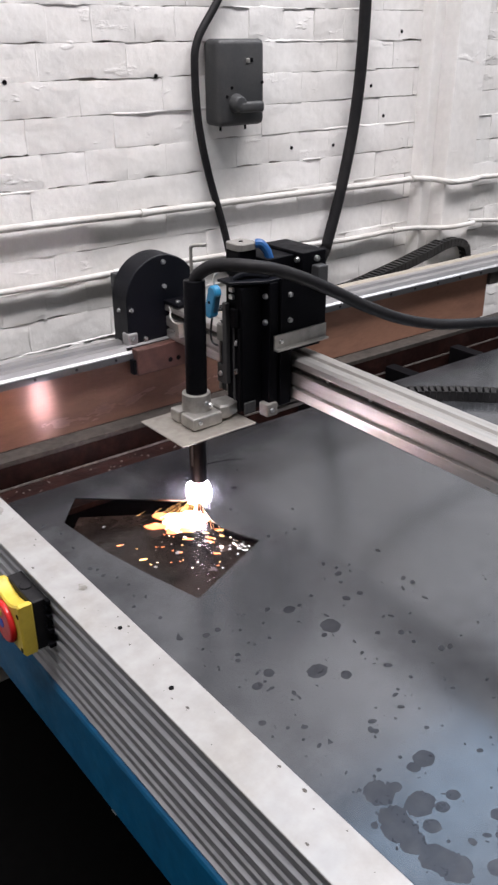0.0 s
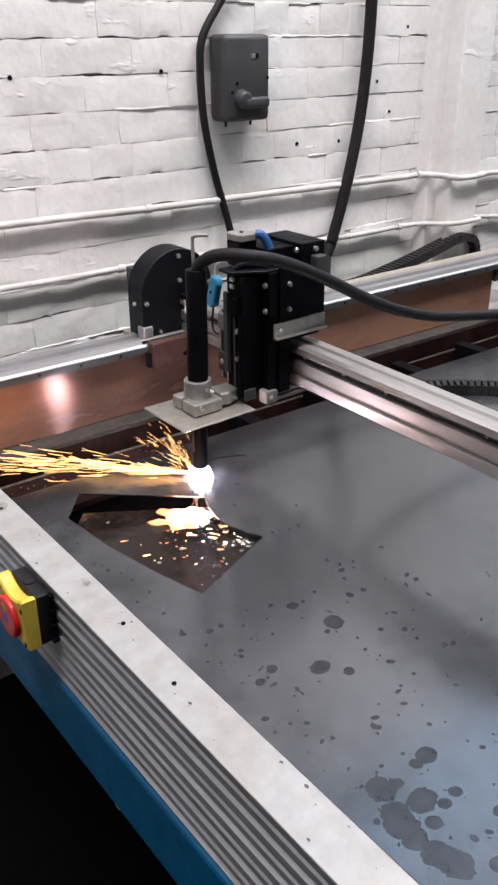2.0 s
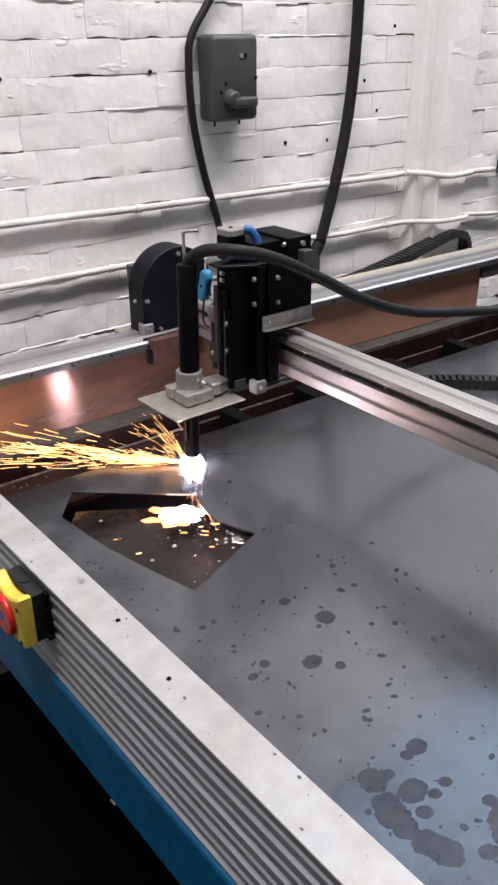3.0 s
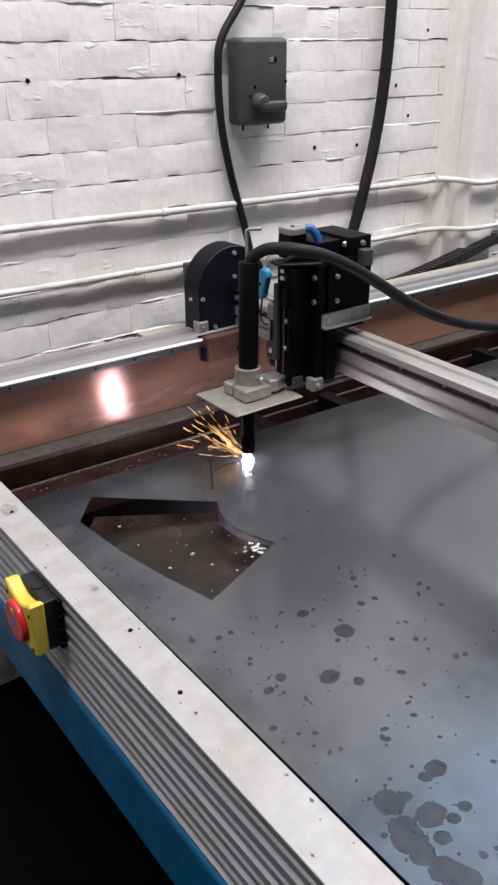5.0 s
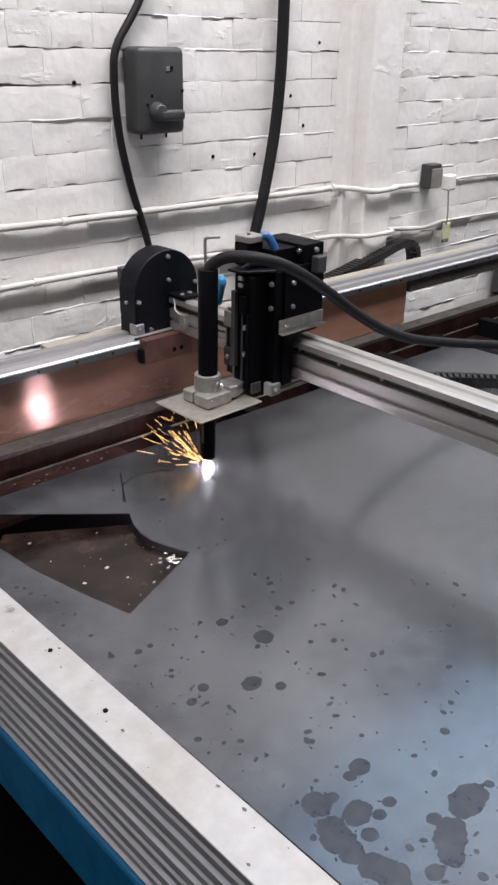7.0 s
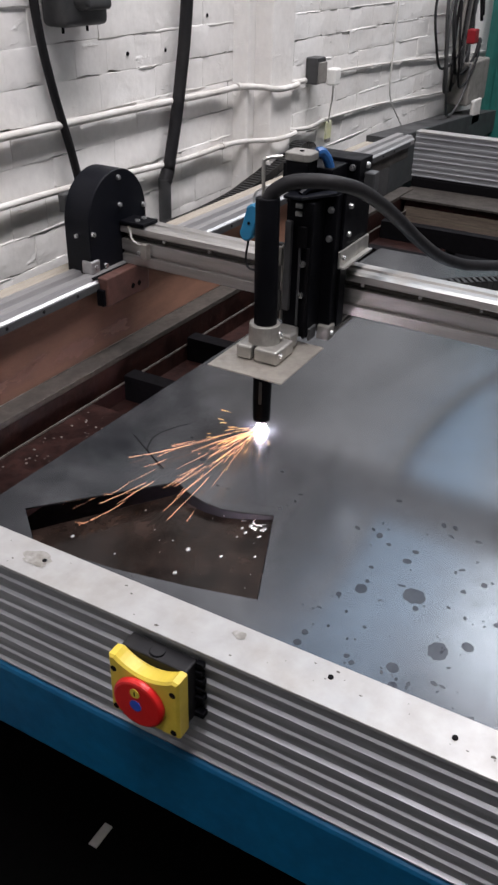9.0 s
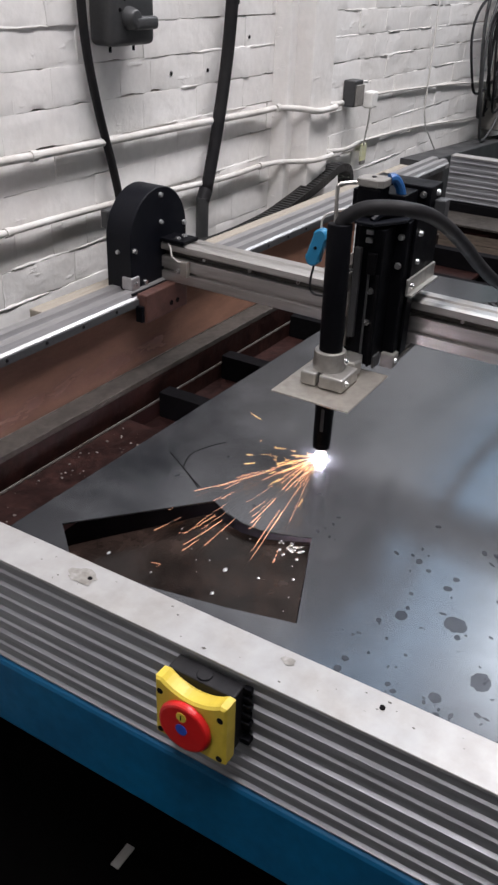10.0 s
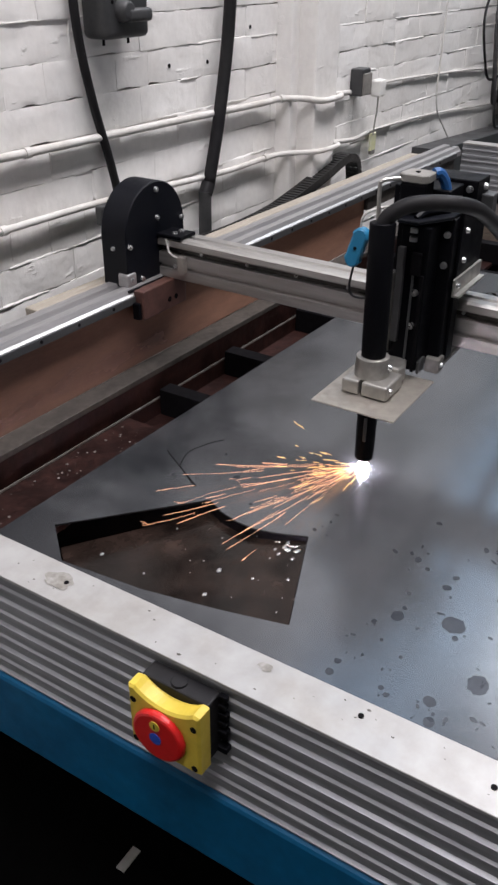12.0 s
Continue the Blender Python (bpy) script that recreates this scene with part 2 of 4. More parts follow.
ARC = glow("plasma_arc", (0.95, 0.86, 1.0), 380)
MOLTEN = glow("molten_metal", (1.0, 0.60, 0.42), 22)
SPARK = glow("orange_spark", (1.0, 0.46, 0.26), 4.0)
FLARE = glow("glare_glow", (0.96, 0.84, 1.0), 150)
MOLTEN_EDGE = glow("cooling_metal", (1.0, 0.30, 0.11), 2.6)
SPARK_HOT = glow("yellow_spark", (1.0, 0.55, 0.20), 4.5)


# ---- geometry helpers ----
def obj(name, bm, mat, parent=None, label="", smooth=False):
    me = bpy.data.meshes.new(name)
    bm.to_mesh(me)
    bm.free()
    me.materials.append(mat)
    if smooth:
        for p in me.polygons:
            p.use_smooth = True
    ob = new(name, me)
    ob.parent = parent
    return tagged(ob, label=label)


def part(name, bm, mat, parent, label="", smooth=False):
    return obj(name, bm, mat, parent, label, smooth)


def thing(name, label, category, group="", at=(0, 0, 0), kind=""):
    ob = new(name)
    ob.empty_display_size = 0.05
    ob.matrix_basis = pose(*at)
    return tagged(ob, label, category, group, kind)


def box(x0, x1, y0, y1, z0, z1, bevel=0.0, bm=None, segments=2):
    out = bmesh.new()
    bmesh.ops.create_cube(out, size=1, matrix=Matrix.LocRotScale(((x0 + x1) / 2, (y0 + y1) / 2, (z0 + z1) / 2), None,
                                                                  (abs(x1 - x0), abs(y1 - y0), abs(z1 - z0))))
    if bevel:
        bmesh.ops.bevel(out, geom=out.edges[:], offset=bevel, segments=segments, affect="EDGES", profile=0.5)
    return out if bm is None else join(bm, out)


def join(bm, other):
    me = bpy.data.meshes.new("tmp")
    other.to_mesh(me)
    other.free()
    bm.from_mesh(me)
    bpy.data.meshes.remove(me)
    return bm


def cyl(p, q, r, r2=None, segs=24, bevel=0.0, bm=None):
    """A capped cylinder or cone from p to q."""
    p, q = Vector(p), Vector(q)
    out = bmesh.new()
    m = Matrix.Translation((p + q) / 2) @ (q - p).to_track_quat("Z", "Y").to_matrix().to_4x4()
    bmesh.ops.create_cone(out, cap_ends=True, segments=segs, radius1=r, radius2=r if r2 is None else r2, depth=(q - p).length, matrix=m)
    if bevel:
        caps = [e for e in out.edges if any(len(f.verts) > 4 for f in e.link_faces)]
        bmesh.ops.bevel(out, geom=caps, offset=bevel, segments=2, affect="EDGES", profile=0.5)
    return out if bm is None else join(bm, out)


def prism(outline, axis, a, b, bevel=0.0, holes=()):
    """An outline, in the two other axes in order x, y, z, drawn out along axis from a to b."""
    out = bmesh.new()

    def put(u, v, w):
        return {"x": (w, u, v), "y": (u, w, v), "z": (u, v, w)}[axis]

    lo = [out.verts.new(put(u, v, a)) for u, v in outline]
    hi = [out.verts.new(put(u, v, b)) for u, v in outline]
    k = len(outline)
    out.faces.new(lo)
    out.faces.new(hi)
    for i in range(k):
        out.faces.new((lo[i], lo[(i + 1) % k], hi[(i + 1) % k], hi[i]))
    bmesh.ops.recalc_face_normals(out, faces=out.faces[:])
    if bevel:
        ends = [e for e in out.edges if len(e.link_faces) == 2 and any(len(f.verts) == k for f in e.link_faces)]
        bmesh.ops.bevel(out, geom=ends, offset=bevel, segments=1, affect="EDGES")
    return out


def smooth_line(points, n=8):
    """Catmull-Rom through points."""
    ps = [Vector(p) for p in points]
    ps = [ps[0] * 2 - ps[1]] + ps + [ps[-1] * 2 - ps[-2]]
    out = []
    for i in range(1, len(ps) - 2):
        a, b, c, d = ps[i - 1:i + 3]
        for k in range(n):
            s = k / n
            out.append(0.5 * ((2 * b) + (c - a) * s + (2 * a - 5 * b + 4 * c - d) * s * s + (3 * b - a - 3 * c + d) * s ** 3))
    return out + [ps[-2]]


def tube(points, r, n=8, segs=12, bm=None):
    """A round tube along a smooth line."""
    out = bmesh.new() if bm is None else bm
    line = smooth_line(points, n) if n else [Vector(p) for p in points]
    rings, side = [], None
    for i, p in enumerate(line):
        d = (line[min(i + 1, len(line) - 1)] - line[max(i - 1, 0)]).normalized()
        if side is None:
            side = d.orthogonal().normalized()
        side = (side - d * side.dot(d)).normalized()
        up = d.cross(side)
        rings.append([out.verts.new(p + (side * math.cos(6.2832 * k / segs) + up * math.sin(6.2832 * k / segs)) * r) for k in range(segs)])
    for a, b in zip(rings, rings[1:]):
        for k in range(segs):
            out.faces.new((a[k], a[(k + 1) % segs], b[(k + 1) % segs], b[k]))
    out.faces.new(rings[0][::-1])
    out.faces.new(rings[-1])
    return out


def bolt(parent, p, way, r=0.006, h=0.005, mat=None):
    """A socket screw head with its recess, standing on a face."""
    p, d = Vector(p), Vector(way).normalized()
    bm = cyl(p, p + d * h, r, r * 0.85, 14)
    cyl(p + d * (h - 0.0005), p + d * (h + 0.0008), r * 0.45, None, 6, bm=bm)
    return part("bolt", bm, mat or BOLT, parent)


def slotted(depth, height, slots, z0):
    """The section of a T-slot profile standing on edge: front face at 0, slots open to the front."""
    out = [(depth, z0), (0.0015, z0), (0, z0 + 0.0015)]
    step = height / slots
    for i in range(slots):
        a = z0 + i * step
        out += [(0, a + step * 0.08), (0.0045, a + step * 0.13), (0.0045, a + step * 0.46), (0, a + step * 0.52), (0, a + step * 0.60),
                (0.0026, a + step * 0.65), (0.0026, a + step * 0.84), (0, a + step * 0.90)]
    return out + [(0, z0 + height - 0.0015), (0.0015, z0 + height), (depth, z0 + height)]

# ---- the building ----
WALL = pose(0, 0.955, 0)                        # x along the wall, -y out of it
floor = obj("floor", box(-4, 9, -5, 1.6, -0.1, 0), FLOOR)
tagged(floor, "concrete workshop floor coloured near-black for the shade under the table", "floor", kind="structure")
back = obj("wall_north", box(-4, 9, 0.014, 0.30, 0, 3.0), JOINT)
back.matrix_basis = WALL
tagged(back, "white painted brick workshop wall with open joints", "wall", kind="structure")
bm = box(-4, 0.05, 0.0, 0.0139, 0, 3.0)
box(0.05, 1.745, 0.0, 0.0139, 1.81, 3.0, bm=bm)
box(1.93, 3.95, 0.0, 0.0139, 1.74, 3.0, bm=bm)
box(3.95, 9, 0.0, 0.0139, 0, 3.0, bm=bm)
coat = obj("wall_north_coat", bm, WHITE)
coat.matrix_basis = WALL
tagged(coat, "thick white paint over the brick wall", "wall", kind="structure")
upper = obj("wall_north_upper", box(-4, 1.3, 0.0, 0.30, 3.0, 5.6), ROOM)
bm = box(7.1, 9, 0.0, 0.30, 3.0, 5.6)
box(1.3, 7.1, 0, 0.30, 4.38, 5.6, bm=bm)
box(1.3, 7.1, 0, 0.30, 3.0, 3.16, bm=bm)
upper2 = obj("wall_north_head", bm, ROOM)
for o in (upper, upper2):
    o.matrix_basis = WALL
    tagged(o, "unseen upper wall round a high window", "wall", kind="structure")
# walls out of view, added to enclose the room and limit bounce
for name, dims in (("wall_south", (-4, 9, -5.2, -5, 0, 5.6)), ("wall_west", (-4.2, -4, -5, 1.4, 0, 5.6)), ("wall_east", (9, 9.2, -5, 1.6, 0, 5.6))):
    tagged(obj(name, box(*dims), ROOM), "unseen wall added to close the room and set its bounce light", "wall", kind="structure")
# roof out of view; the far opening is made for the added lamp
bm = box(-4, 9, -5, -1.4, 5.6, 5.7)
box(-4, 9, 0.8, 1.6, 5.6, 5.7, bm=bm)
box(-4, 4.7, -1.4, -1.0, 5.6, 5.7, bm=bm)
box(-4, 4.7, -0.1, 0.8, 5.6, 5.7, bm=bm)
box(-4, -2.2, -1.0, -0.1, 5.6, 5.7, bm=bm)
box(4.0, 4.7, -1.0, -0.1, 5.6, 5.7, bm=bm)
box(8.9, 9, -1.4, 0.8, 5.6, 5.7, bm=bm)
tagged(obj("ceiling", bm, ROOF), "unseen grey roof with a skylight and an added far opening", "ceiling", kind="structure")
# a shallow pier, rendered smooth, with a stepped edge
bm = box(1.79, 1.93, -0.105, 0.014, 0, 3.0, 0.006)
box(1.745, 1.79, -0.05, 0.014, 0, 3.0, 0.005, bm=bm)
pier = obj("pier", bm, WHITE)
pier.matrix_basis = WALL
tagged(pier, "white painted pier standing out from the wall", "pier", kind="structure")

PITCH, BASE = 0.0765, 1.549
rng = random.Random(4)


def brick_mesh(length, seed):
    """A painted brick: a slightly uneven face with soft worn edges, some of them broken back, and short sides."""
    r = random.Random(seed)
    h = PITCH - 0.0006
    cells = 15 if length > 0.15 else 8
    us = [0, 0.004] + [length * k / cells for k in range(1, cells)] + [length - 0.004, length]
    ws = [0, 0.0035, h * 0.28, h * 0.5, h * 0.72, h - 0.0035, h]
    nx, nz = len(us) - 1, len(ws) - 1
    verts, faces = [], []
    sunk, chipped = r.random() < 0.52, r.random() < 0.30
    s0, span, deep = r.uniform(-0.2, 0.7) * length, r.uniform(0.25, 0.9) * length, r.uniform(0.0015, 0.0075)
    t0, tspan = r.uniform(0, 0.7) * length, r.uniform(0.15, 0.4) * length
    for j in range(nz + 1):
        for i in range(nx + 1):
            x, z = us[i] - length / 2, ws[j] - h / 2
            y = 0.0026 * noise.noise((x * 13 + seed * 7.3, z * 15, 0.4)) + 0.0010 * noise.noise((x * 45 + seed * 3.1, z * 50, 0.9))
            if j in (0, nz):
                y += r.uniform(0.0001, 0.0007)
                z += r.uniform(-0.0006, 0.0006)
            elif i in (0, nx):
                y += r.uniform(0.0, 0.0006)
                x += r.uniform(-0.0008, 0.0008)
            if sunk and j < 2 and s0 <= us[i] <= s0 + span:
                z += deep * math.sin(math.pi * (us[i] - s0) / span) ** 0.5 * r.uniform(0.25, 1.0)
            if chipped and j > nz - 2 and t0 <= us[i] <= t0 + tspan:
                z -= 0.004 * r.uniform(0.3, 1.0)
            verts.append((x, y, z))
    for j in range(nz):
        for i in range(nx):
            a = j * (nx + 1) + i
            faces.append((a, a + 1, a + nx + 2, a + nx + 1))
    ring = [i for i in range(nx + 1)] + [j * (nx + 1) + nx for j in range(1, nz + 1)] + [nz * (nx + 1) + i for i in range(nx - 1, -1, -1)] + [
        j * (nx + 1) for j in range(nz - 1, 0, -1)]
    base = len(verts)
    for depth in (0, 1):
        for i in ring:
            x, y, z = verts[i]
            verts.append((x, 0.02 if depth else y, z))
    n = len(ring)
    for k in range(n):
        k2 = (k + 1) % n
        faces.append((base + k2, base + k, base + n + k, base + n + k2))
    me = bpy.data.meshes.new("brick")
    me.from_pydata(verts, [], faces)
    for p in me.polygons[:nx * nz]:
        p.use_smooth = True
    me.materials.append(WHITE)
    return me


def daub(bm, a, b, v):
    """A smear of paint-filled mortar along a joint: a low rounded ridge of uneven width."""
    a, b = Vector((a[0], 0, a[1])), Vector((b[0], 0, b[1]))
    way = (b - a).normalized()
    side = Vector((-way.z, 0, way.x))
    n = max(3, int((b - a).length / 0.018))
    rows = []
    for i in range(n + 1):
        s = i / n
        wide = (0.0045 + rng.uniform(-0.0015, 0.0025)) * (0.4 if i in (0, n) else 1.0)
        p = a + (b - a) * s + side * rng.uniform(-0.0012, 0.0012)
        high = v - rng.uniform(0.0004, 0.0016)
        rows.append([bm.verts.new((q.x, y, q.z)) for q, y in ((p - side * wide, v + 0.004), (p - side * wide * 0.4, high), (p + side * wide * 0.4, high), (p + side * wide, v + 0.004))])
    for r0, r1 in zip(rows, rows[1:]):
        for k in range(3):
            f = bm.faces.new((r0[k], r1[k], r1[k + 1], r0[k + 1]))
            f.smooth = True


def brickwork(parent, u0, u1, z0, z1, v=0.0):
    """Courses of painted bricks, with most joints filled flush and some left open."""
    stretchers = [brick_mesh(0.2268, s) for s in range(24)]
    headers = [brick_mesh(0.1128, 50 + s) for s in range(12)]
    fill = bmesh.new()
    k0, k1 = math.floor((z0 - BASE) / PITCH), math.ceil((z1 - BASE) / PITCH)
    for k in range(k0, k1):
        zc = BASE + (k + 0.5) * PITCH
        u, heads = u0 - rng.uniform(0, 0.11) - (0.113 if k % 2 else 0), k % 4 == 1
        while u < u1:
            length = 0.1125 if heads else 0.2265
            me = rng.choice(headers if heads else stretchers)
            if u + length < u1 + 0.02:
                b = new("brick", me)
                b.parent = parent
                b.matrix_basis = pose(u + length / 2, v + rng.uniform(-0.0014, 0.0010), zc, rng.uniform(-1.0, 0.6), rng.uniform(-0.5, 0.5), rng.uniform(-0.2, 0.2))
            else:
                box(u + 0.002, u1, v, v + 0.02, zc - PITCH / 2 + 0.002, zc + PITCH / 2 - 0.002, bm=fill)
            u += length
            if rng.random() < 0.55:
                daub(fill, (u, zc - PITCH * rng.uniform(0.3, 0.5)), (u, zc + PITCH * rng.uniform(0.3, 0.5)), v)
        # bed joint above the course, daubed over in runs
        u = u0
        while u < u1:
            run, zj = rng.uniform(0.06, 0.40), zc + PITCH / 2
            if rng.random() < 0.42:
                daub(fill, (u, zj), (min(u + run, u1), zj), v)
            u += run
    m = obj("mortar", fill, MORTAR, parent)
    return tagged(m, "white painted mortar", kind="stuff")


def sheet_with_hole(name, outer, hole, z0, z1, mat, parent):
    """A flat plate with an opening cut through it."""
    bm = bmesh.new()
    loops = []
    for z in (z0, z1):
        es, rings = [], []
        for pts in (outer, hole):
            vs = [bm.verts.new((x, y, z)) for x, y in pts]
            es += [bm.edges.new((vs[i], vs[(i + 1) % len(vs)])) for i in range(len(vs))]
            rings.append(vs)
        bmesh.ops.triangle_fill(bm, edges=es, use_beauty=True)
        loops.append(rings)
    for a, b in zip(loops[0], loops[1]):
        for i in range(len(a)):
            j = (i + 1) % len(a)
            bm.faces.new((a[i], a[j], b[j], b[i]))
    bmesh.ops.recalc_face_normals(bm, faces=bm.faces[:])
    return part(name, bm, mat, parent) if parent else obj(name, bm, mat)


# ---- the cutting table ----
SKEW = pose(0, 0.735, 0, 0, 0, -1.55)          # the long side beside the wall
L0, L1 = -0.05, 2.56
table = thing("cutting_table", "plasma cutting table with aluminium edge beams and blue steel frame", "cutting table")


def end_beam(name, x, way, y1=0.80):
    """A tall T-slot profile across the table's end; way points outwards."""
    sec = [(x + way * (0.0 - d), z) for d, z in slotted(0.045, 0.158, 4, 0.838)]
    b = part(name, prism(sec, "y", -1.0, y1), ALU_GREY, table, "grey grooved aluminium edge beam")
    x0, x1 = sorted((x + way * 0.0015, x - way * 0.052))
    part("top_strip", box(x0, x1, -1.0, y1, 0.9965, 1.0005, 0.001), ALU_TOP, b, "pale scuffed aluminium top strip")
    return b


near_beam = end_beam("end_beam", -0.048, -1)
far_beam = end_beam("end_beam", 2.605, -1, 0.662)
part("frame_tube", box(-0.052, 0.0, -1.0, 0.80, 0.72, 0.836, 0.006), BLUE_PAINT, table, "blue enamelled steel tube")
part("frame_tube", box(2.605, 2.65, -1.0, 0.66, 0.72, 0.836, 0.006), BLACK_STEEL, table, "black steel tube")
# legs take a black colour for the shade they stand in
for x in (0.46, 2.30):
    for y in (-0.92, 0.66):
        part("leg", box(x - 0.04, x + 0.04, y - 0.04, y + 0.04, 0, 0.64, 0.004), BLACK_STEEL, table, "steel leg coloured black for the shade under the table")
# inner lining of the near end, and the tray under the sheet
part("end_lining", box(0.006, 0.012, -0.98, 0.70, 0.66, 0.985), BLACK_STEEL, table)
part("end_lining", box(2.440, 2.452, -0.98, 0.62, 0.700, 0.733, 0.001), BOARD, table, "weathered brown board end lining")
part("end_lining", box(2.441, 2.453, -0.98, 0.62, 0.735, 0.766, 0.001), BOARD, table, "weathered brown board end lining")
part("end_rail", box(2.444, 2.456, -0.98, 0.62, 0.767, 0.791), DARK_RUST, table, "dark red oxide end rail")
part("end_ledge", box(2.430, 2.604, -0.98, 0.655, 0.792, 0.800, 0.001), LEDGE, table, "sooty steel end ledge")
part("end_strip", box(2.434, 2.4395, -0.98, 0.60, 0.694, 0.699), EDGE, table, "thin worn steel strip")
part("tray", box(0.012, 2.49, -0.98, 0.74, 0.64, 0.65), BLACK_STEEL, table, "black water tray")


def skewed(name, bm, mat, label="", parent=None):
    bm.transform(SKEW)
    return part(name, bm, mat, parent or table, label)


side = skewed("side_plate", box(L0 + 0.06, 1.86, 0.016, 0.022, 0.806, 0.958), RUST, "red-rusted smooth steel side plate")
skewed("ledge", box(L0 + 0.06, L1, -0.034, 0.016, 0.792, 0.804, 0.001), LEDGE, "sooty steel ledge")
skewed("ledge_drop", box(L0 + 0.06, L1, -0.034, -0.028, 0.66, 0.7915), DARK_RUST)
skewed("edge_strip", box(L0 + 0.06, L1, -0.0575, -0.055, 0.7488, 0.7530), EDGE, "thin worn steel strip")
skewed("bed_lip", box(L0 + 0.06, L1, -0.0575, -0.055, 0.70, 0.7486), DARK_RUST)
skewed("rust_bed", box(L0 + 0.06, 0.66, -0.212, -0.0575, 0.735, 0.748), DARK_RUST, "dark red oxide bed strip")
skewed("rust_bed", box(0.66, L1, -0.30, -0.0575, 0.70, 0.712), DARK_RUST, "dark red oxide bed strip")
for k in range(110):
    x, y = rng.uniform(0.02, 0.64), rng.uniform(-0.205, -0.07)
    bm = bmesh.new()
    bmesh.ops.create_icosphere(bm, subdivisions=1, radius=rng.uniform(0.0008, 0.0036), matrix=Matrix.Translation((x, y, 0.749)) @ Matrix.Diagonal((1, 1, 0.5, 1)))
    skewed("slag_bead", bm, SLAG)
# the rail on which the gantry runs
rail = skewed("rail", prism([(0.0, 0.955), (0.0, 0.971), (0.006, 0.975), (0.012, 0.985), (0.030, 0.985), (0.034, 0.978), (0.044, 0.978), (0.048, 0.987), (0.070, 0.987),
                             (0.070, 0.955)], "x", L0, L1 + 0.045), RAIL, "bright aluminium guide rail")
bm = box(L0 + 0.02, L1, -0.0030, -0.0004, 0.954, 0.9695, 0.0006)
bm.transform(SKEW)
part("rail_face", bm, PLASTIC, rail, "dark grey rail face strip")
for i in range(24):
    bm = cyl((0.1 + i * 0.1, -0.0042, 0.963), (0.1 + i * 0.1, -0.002, 0.963), 0.0034, None, 12)
    bm.transform(SKEW)
    part("rail_screw", bm, BLACK_STEEL, rail)
skewed("rail_bearer", box(L0, 1.86, 0.024, 0.075, 0.80, 0.954), BLACK_STEEL)
skewed("rail_bar", box(1.8605, L1, 0.004, 0.066, 0.912, 0.954, 0.002), LEDGE, "dark steel bar under the rail")
skewed("batten", box(0.57, 2.4, 0.074, 0.112, 0.945, 0.984, 0.003), WOOD, "dusty brown batten behind the rail")
# the far side, out of reach of the gantry's torch
part("side_rail", box(L0, L1, -1.07, -1.0, 0.80, 0.987, 0.003), ALU, table)
for x in (0.10, 0.765, 1.01, 1.34, 1.62, 1.9, 2.2):
    part("slat", box(x - 0.004, x + 0.034, -0.95, 0.675 - 0.027 * x, 0.705, 0.772, 0.001), BLACK_STEEL, table, "black cross slat")

# ---- the steel sheet ----
HOLE = [(0.245, 0.468), (0.437, 0.300), (0.419, 0.265), (0.409, 0.227), (0.408, 0.192), (0.417, 0.160), (0.436, 0.112), (0.245, 0.038), (0.219, 0.139), (0.196, 0.255), (0.183, 0.395)]
sheet = thing("steel_sheet", "grey-blue mill-scale steel sheet with a hole cut out", "steel sheet")
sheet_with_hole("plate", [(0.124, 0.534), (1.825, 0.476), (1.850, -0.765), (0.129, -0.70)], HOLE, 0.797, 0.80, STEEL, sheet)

SPOTS = [(0.366, -0.151, 17), (0.278, -0.215, 16), (0.3055, -0.247, 9), (0.342, -0.079, 10), (0.273, -0.422, 15), (0.252, -0.4235, 9), (0.188, -0.424, 20), (0.210, -0.43, 9), (0.215, -0.466, 20), (0.233, -0.486, 9),
         (0.202, -0.496, 11), (0.257, -0.4825, 9), (0.277, -0.535, 10), (0.331, -0.547, 27), (0.271, -0.562, 25), (0.2496, -0.578, 17), (0.217, -0.578, 12), (0.170, -0.472, 19), (0.1715, -0.524, 18),
         (0.407, -0.461, 7), (0.2205, -0.1735, 9), (0.19, -0.1845, 8), (0.172, -0.4675, 24), (0.1685, -0.4950, 18), (0.1785, -0.545, 23)]


def stain(x, y, r, seed, n=40):
    """A dried drop: a thin, slightly ragged disc on the sheet."""
    q = random.Random(seed)
    ph, amp = q.uniform(0, 6), q.uniform(0.03, 0.08) if r < 0.022 else 0.16
    flat, way = (q.uniform(0.35, 1.0), q.uniform(0, 3.1)) if n < 20 else (0.9, 0.0)
    rag = 0.015 if 0.006 < r < 0.016 else 0.09
    bm = bmesh.new()
    vs = []
    for k in range(n):
        a = 6.2832 * k / n
        rr = r * (1 + amp * math.sin(2 * a + ph) + 0.025 * math.sin(5 * a + 2 * ph) + q.uniform(-rag, rag))
        du, dv = rr * math.cos(a), rr * math.sin(a) * flat
        vs.append((x + du * math.cos(way) - dv * math.sin(way), y + du * math.sin(way) + dv * math.cos(way)))
    lo = [bm.verts.new((u, v, 0.7999)) for u, v in vs]
    hi = [bm.verts.new((x + (u - x) * 0.999, y + (v - y) * 0.999, 0.80006 + 0.000003 * (seed % 101))) for u, v in vs]
    bm.faces.new(hi)
    for k in range(n):
        bm.faces.new((lo[k], lo[(k + 1) % n], hi[(k + 1) % n], hi[k]))
    bmesh.ops.recalc_face_normals(bm, faces=bm.faces[:])
    return part("stain", bm, STAIN, sheet, "dark dried drop stain")


for i, (x, y, mm) in enumerate(SPOTS):
    stain(x, y, mm / 1000, i)
drops = random.Random(11)
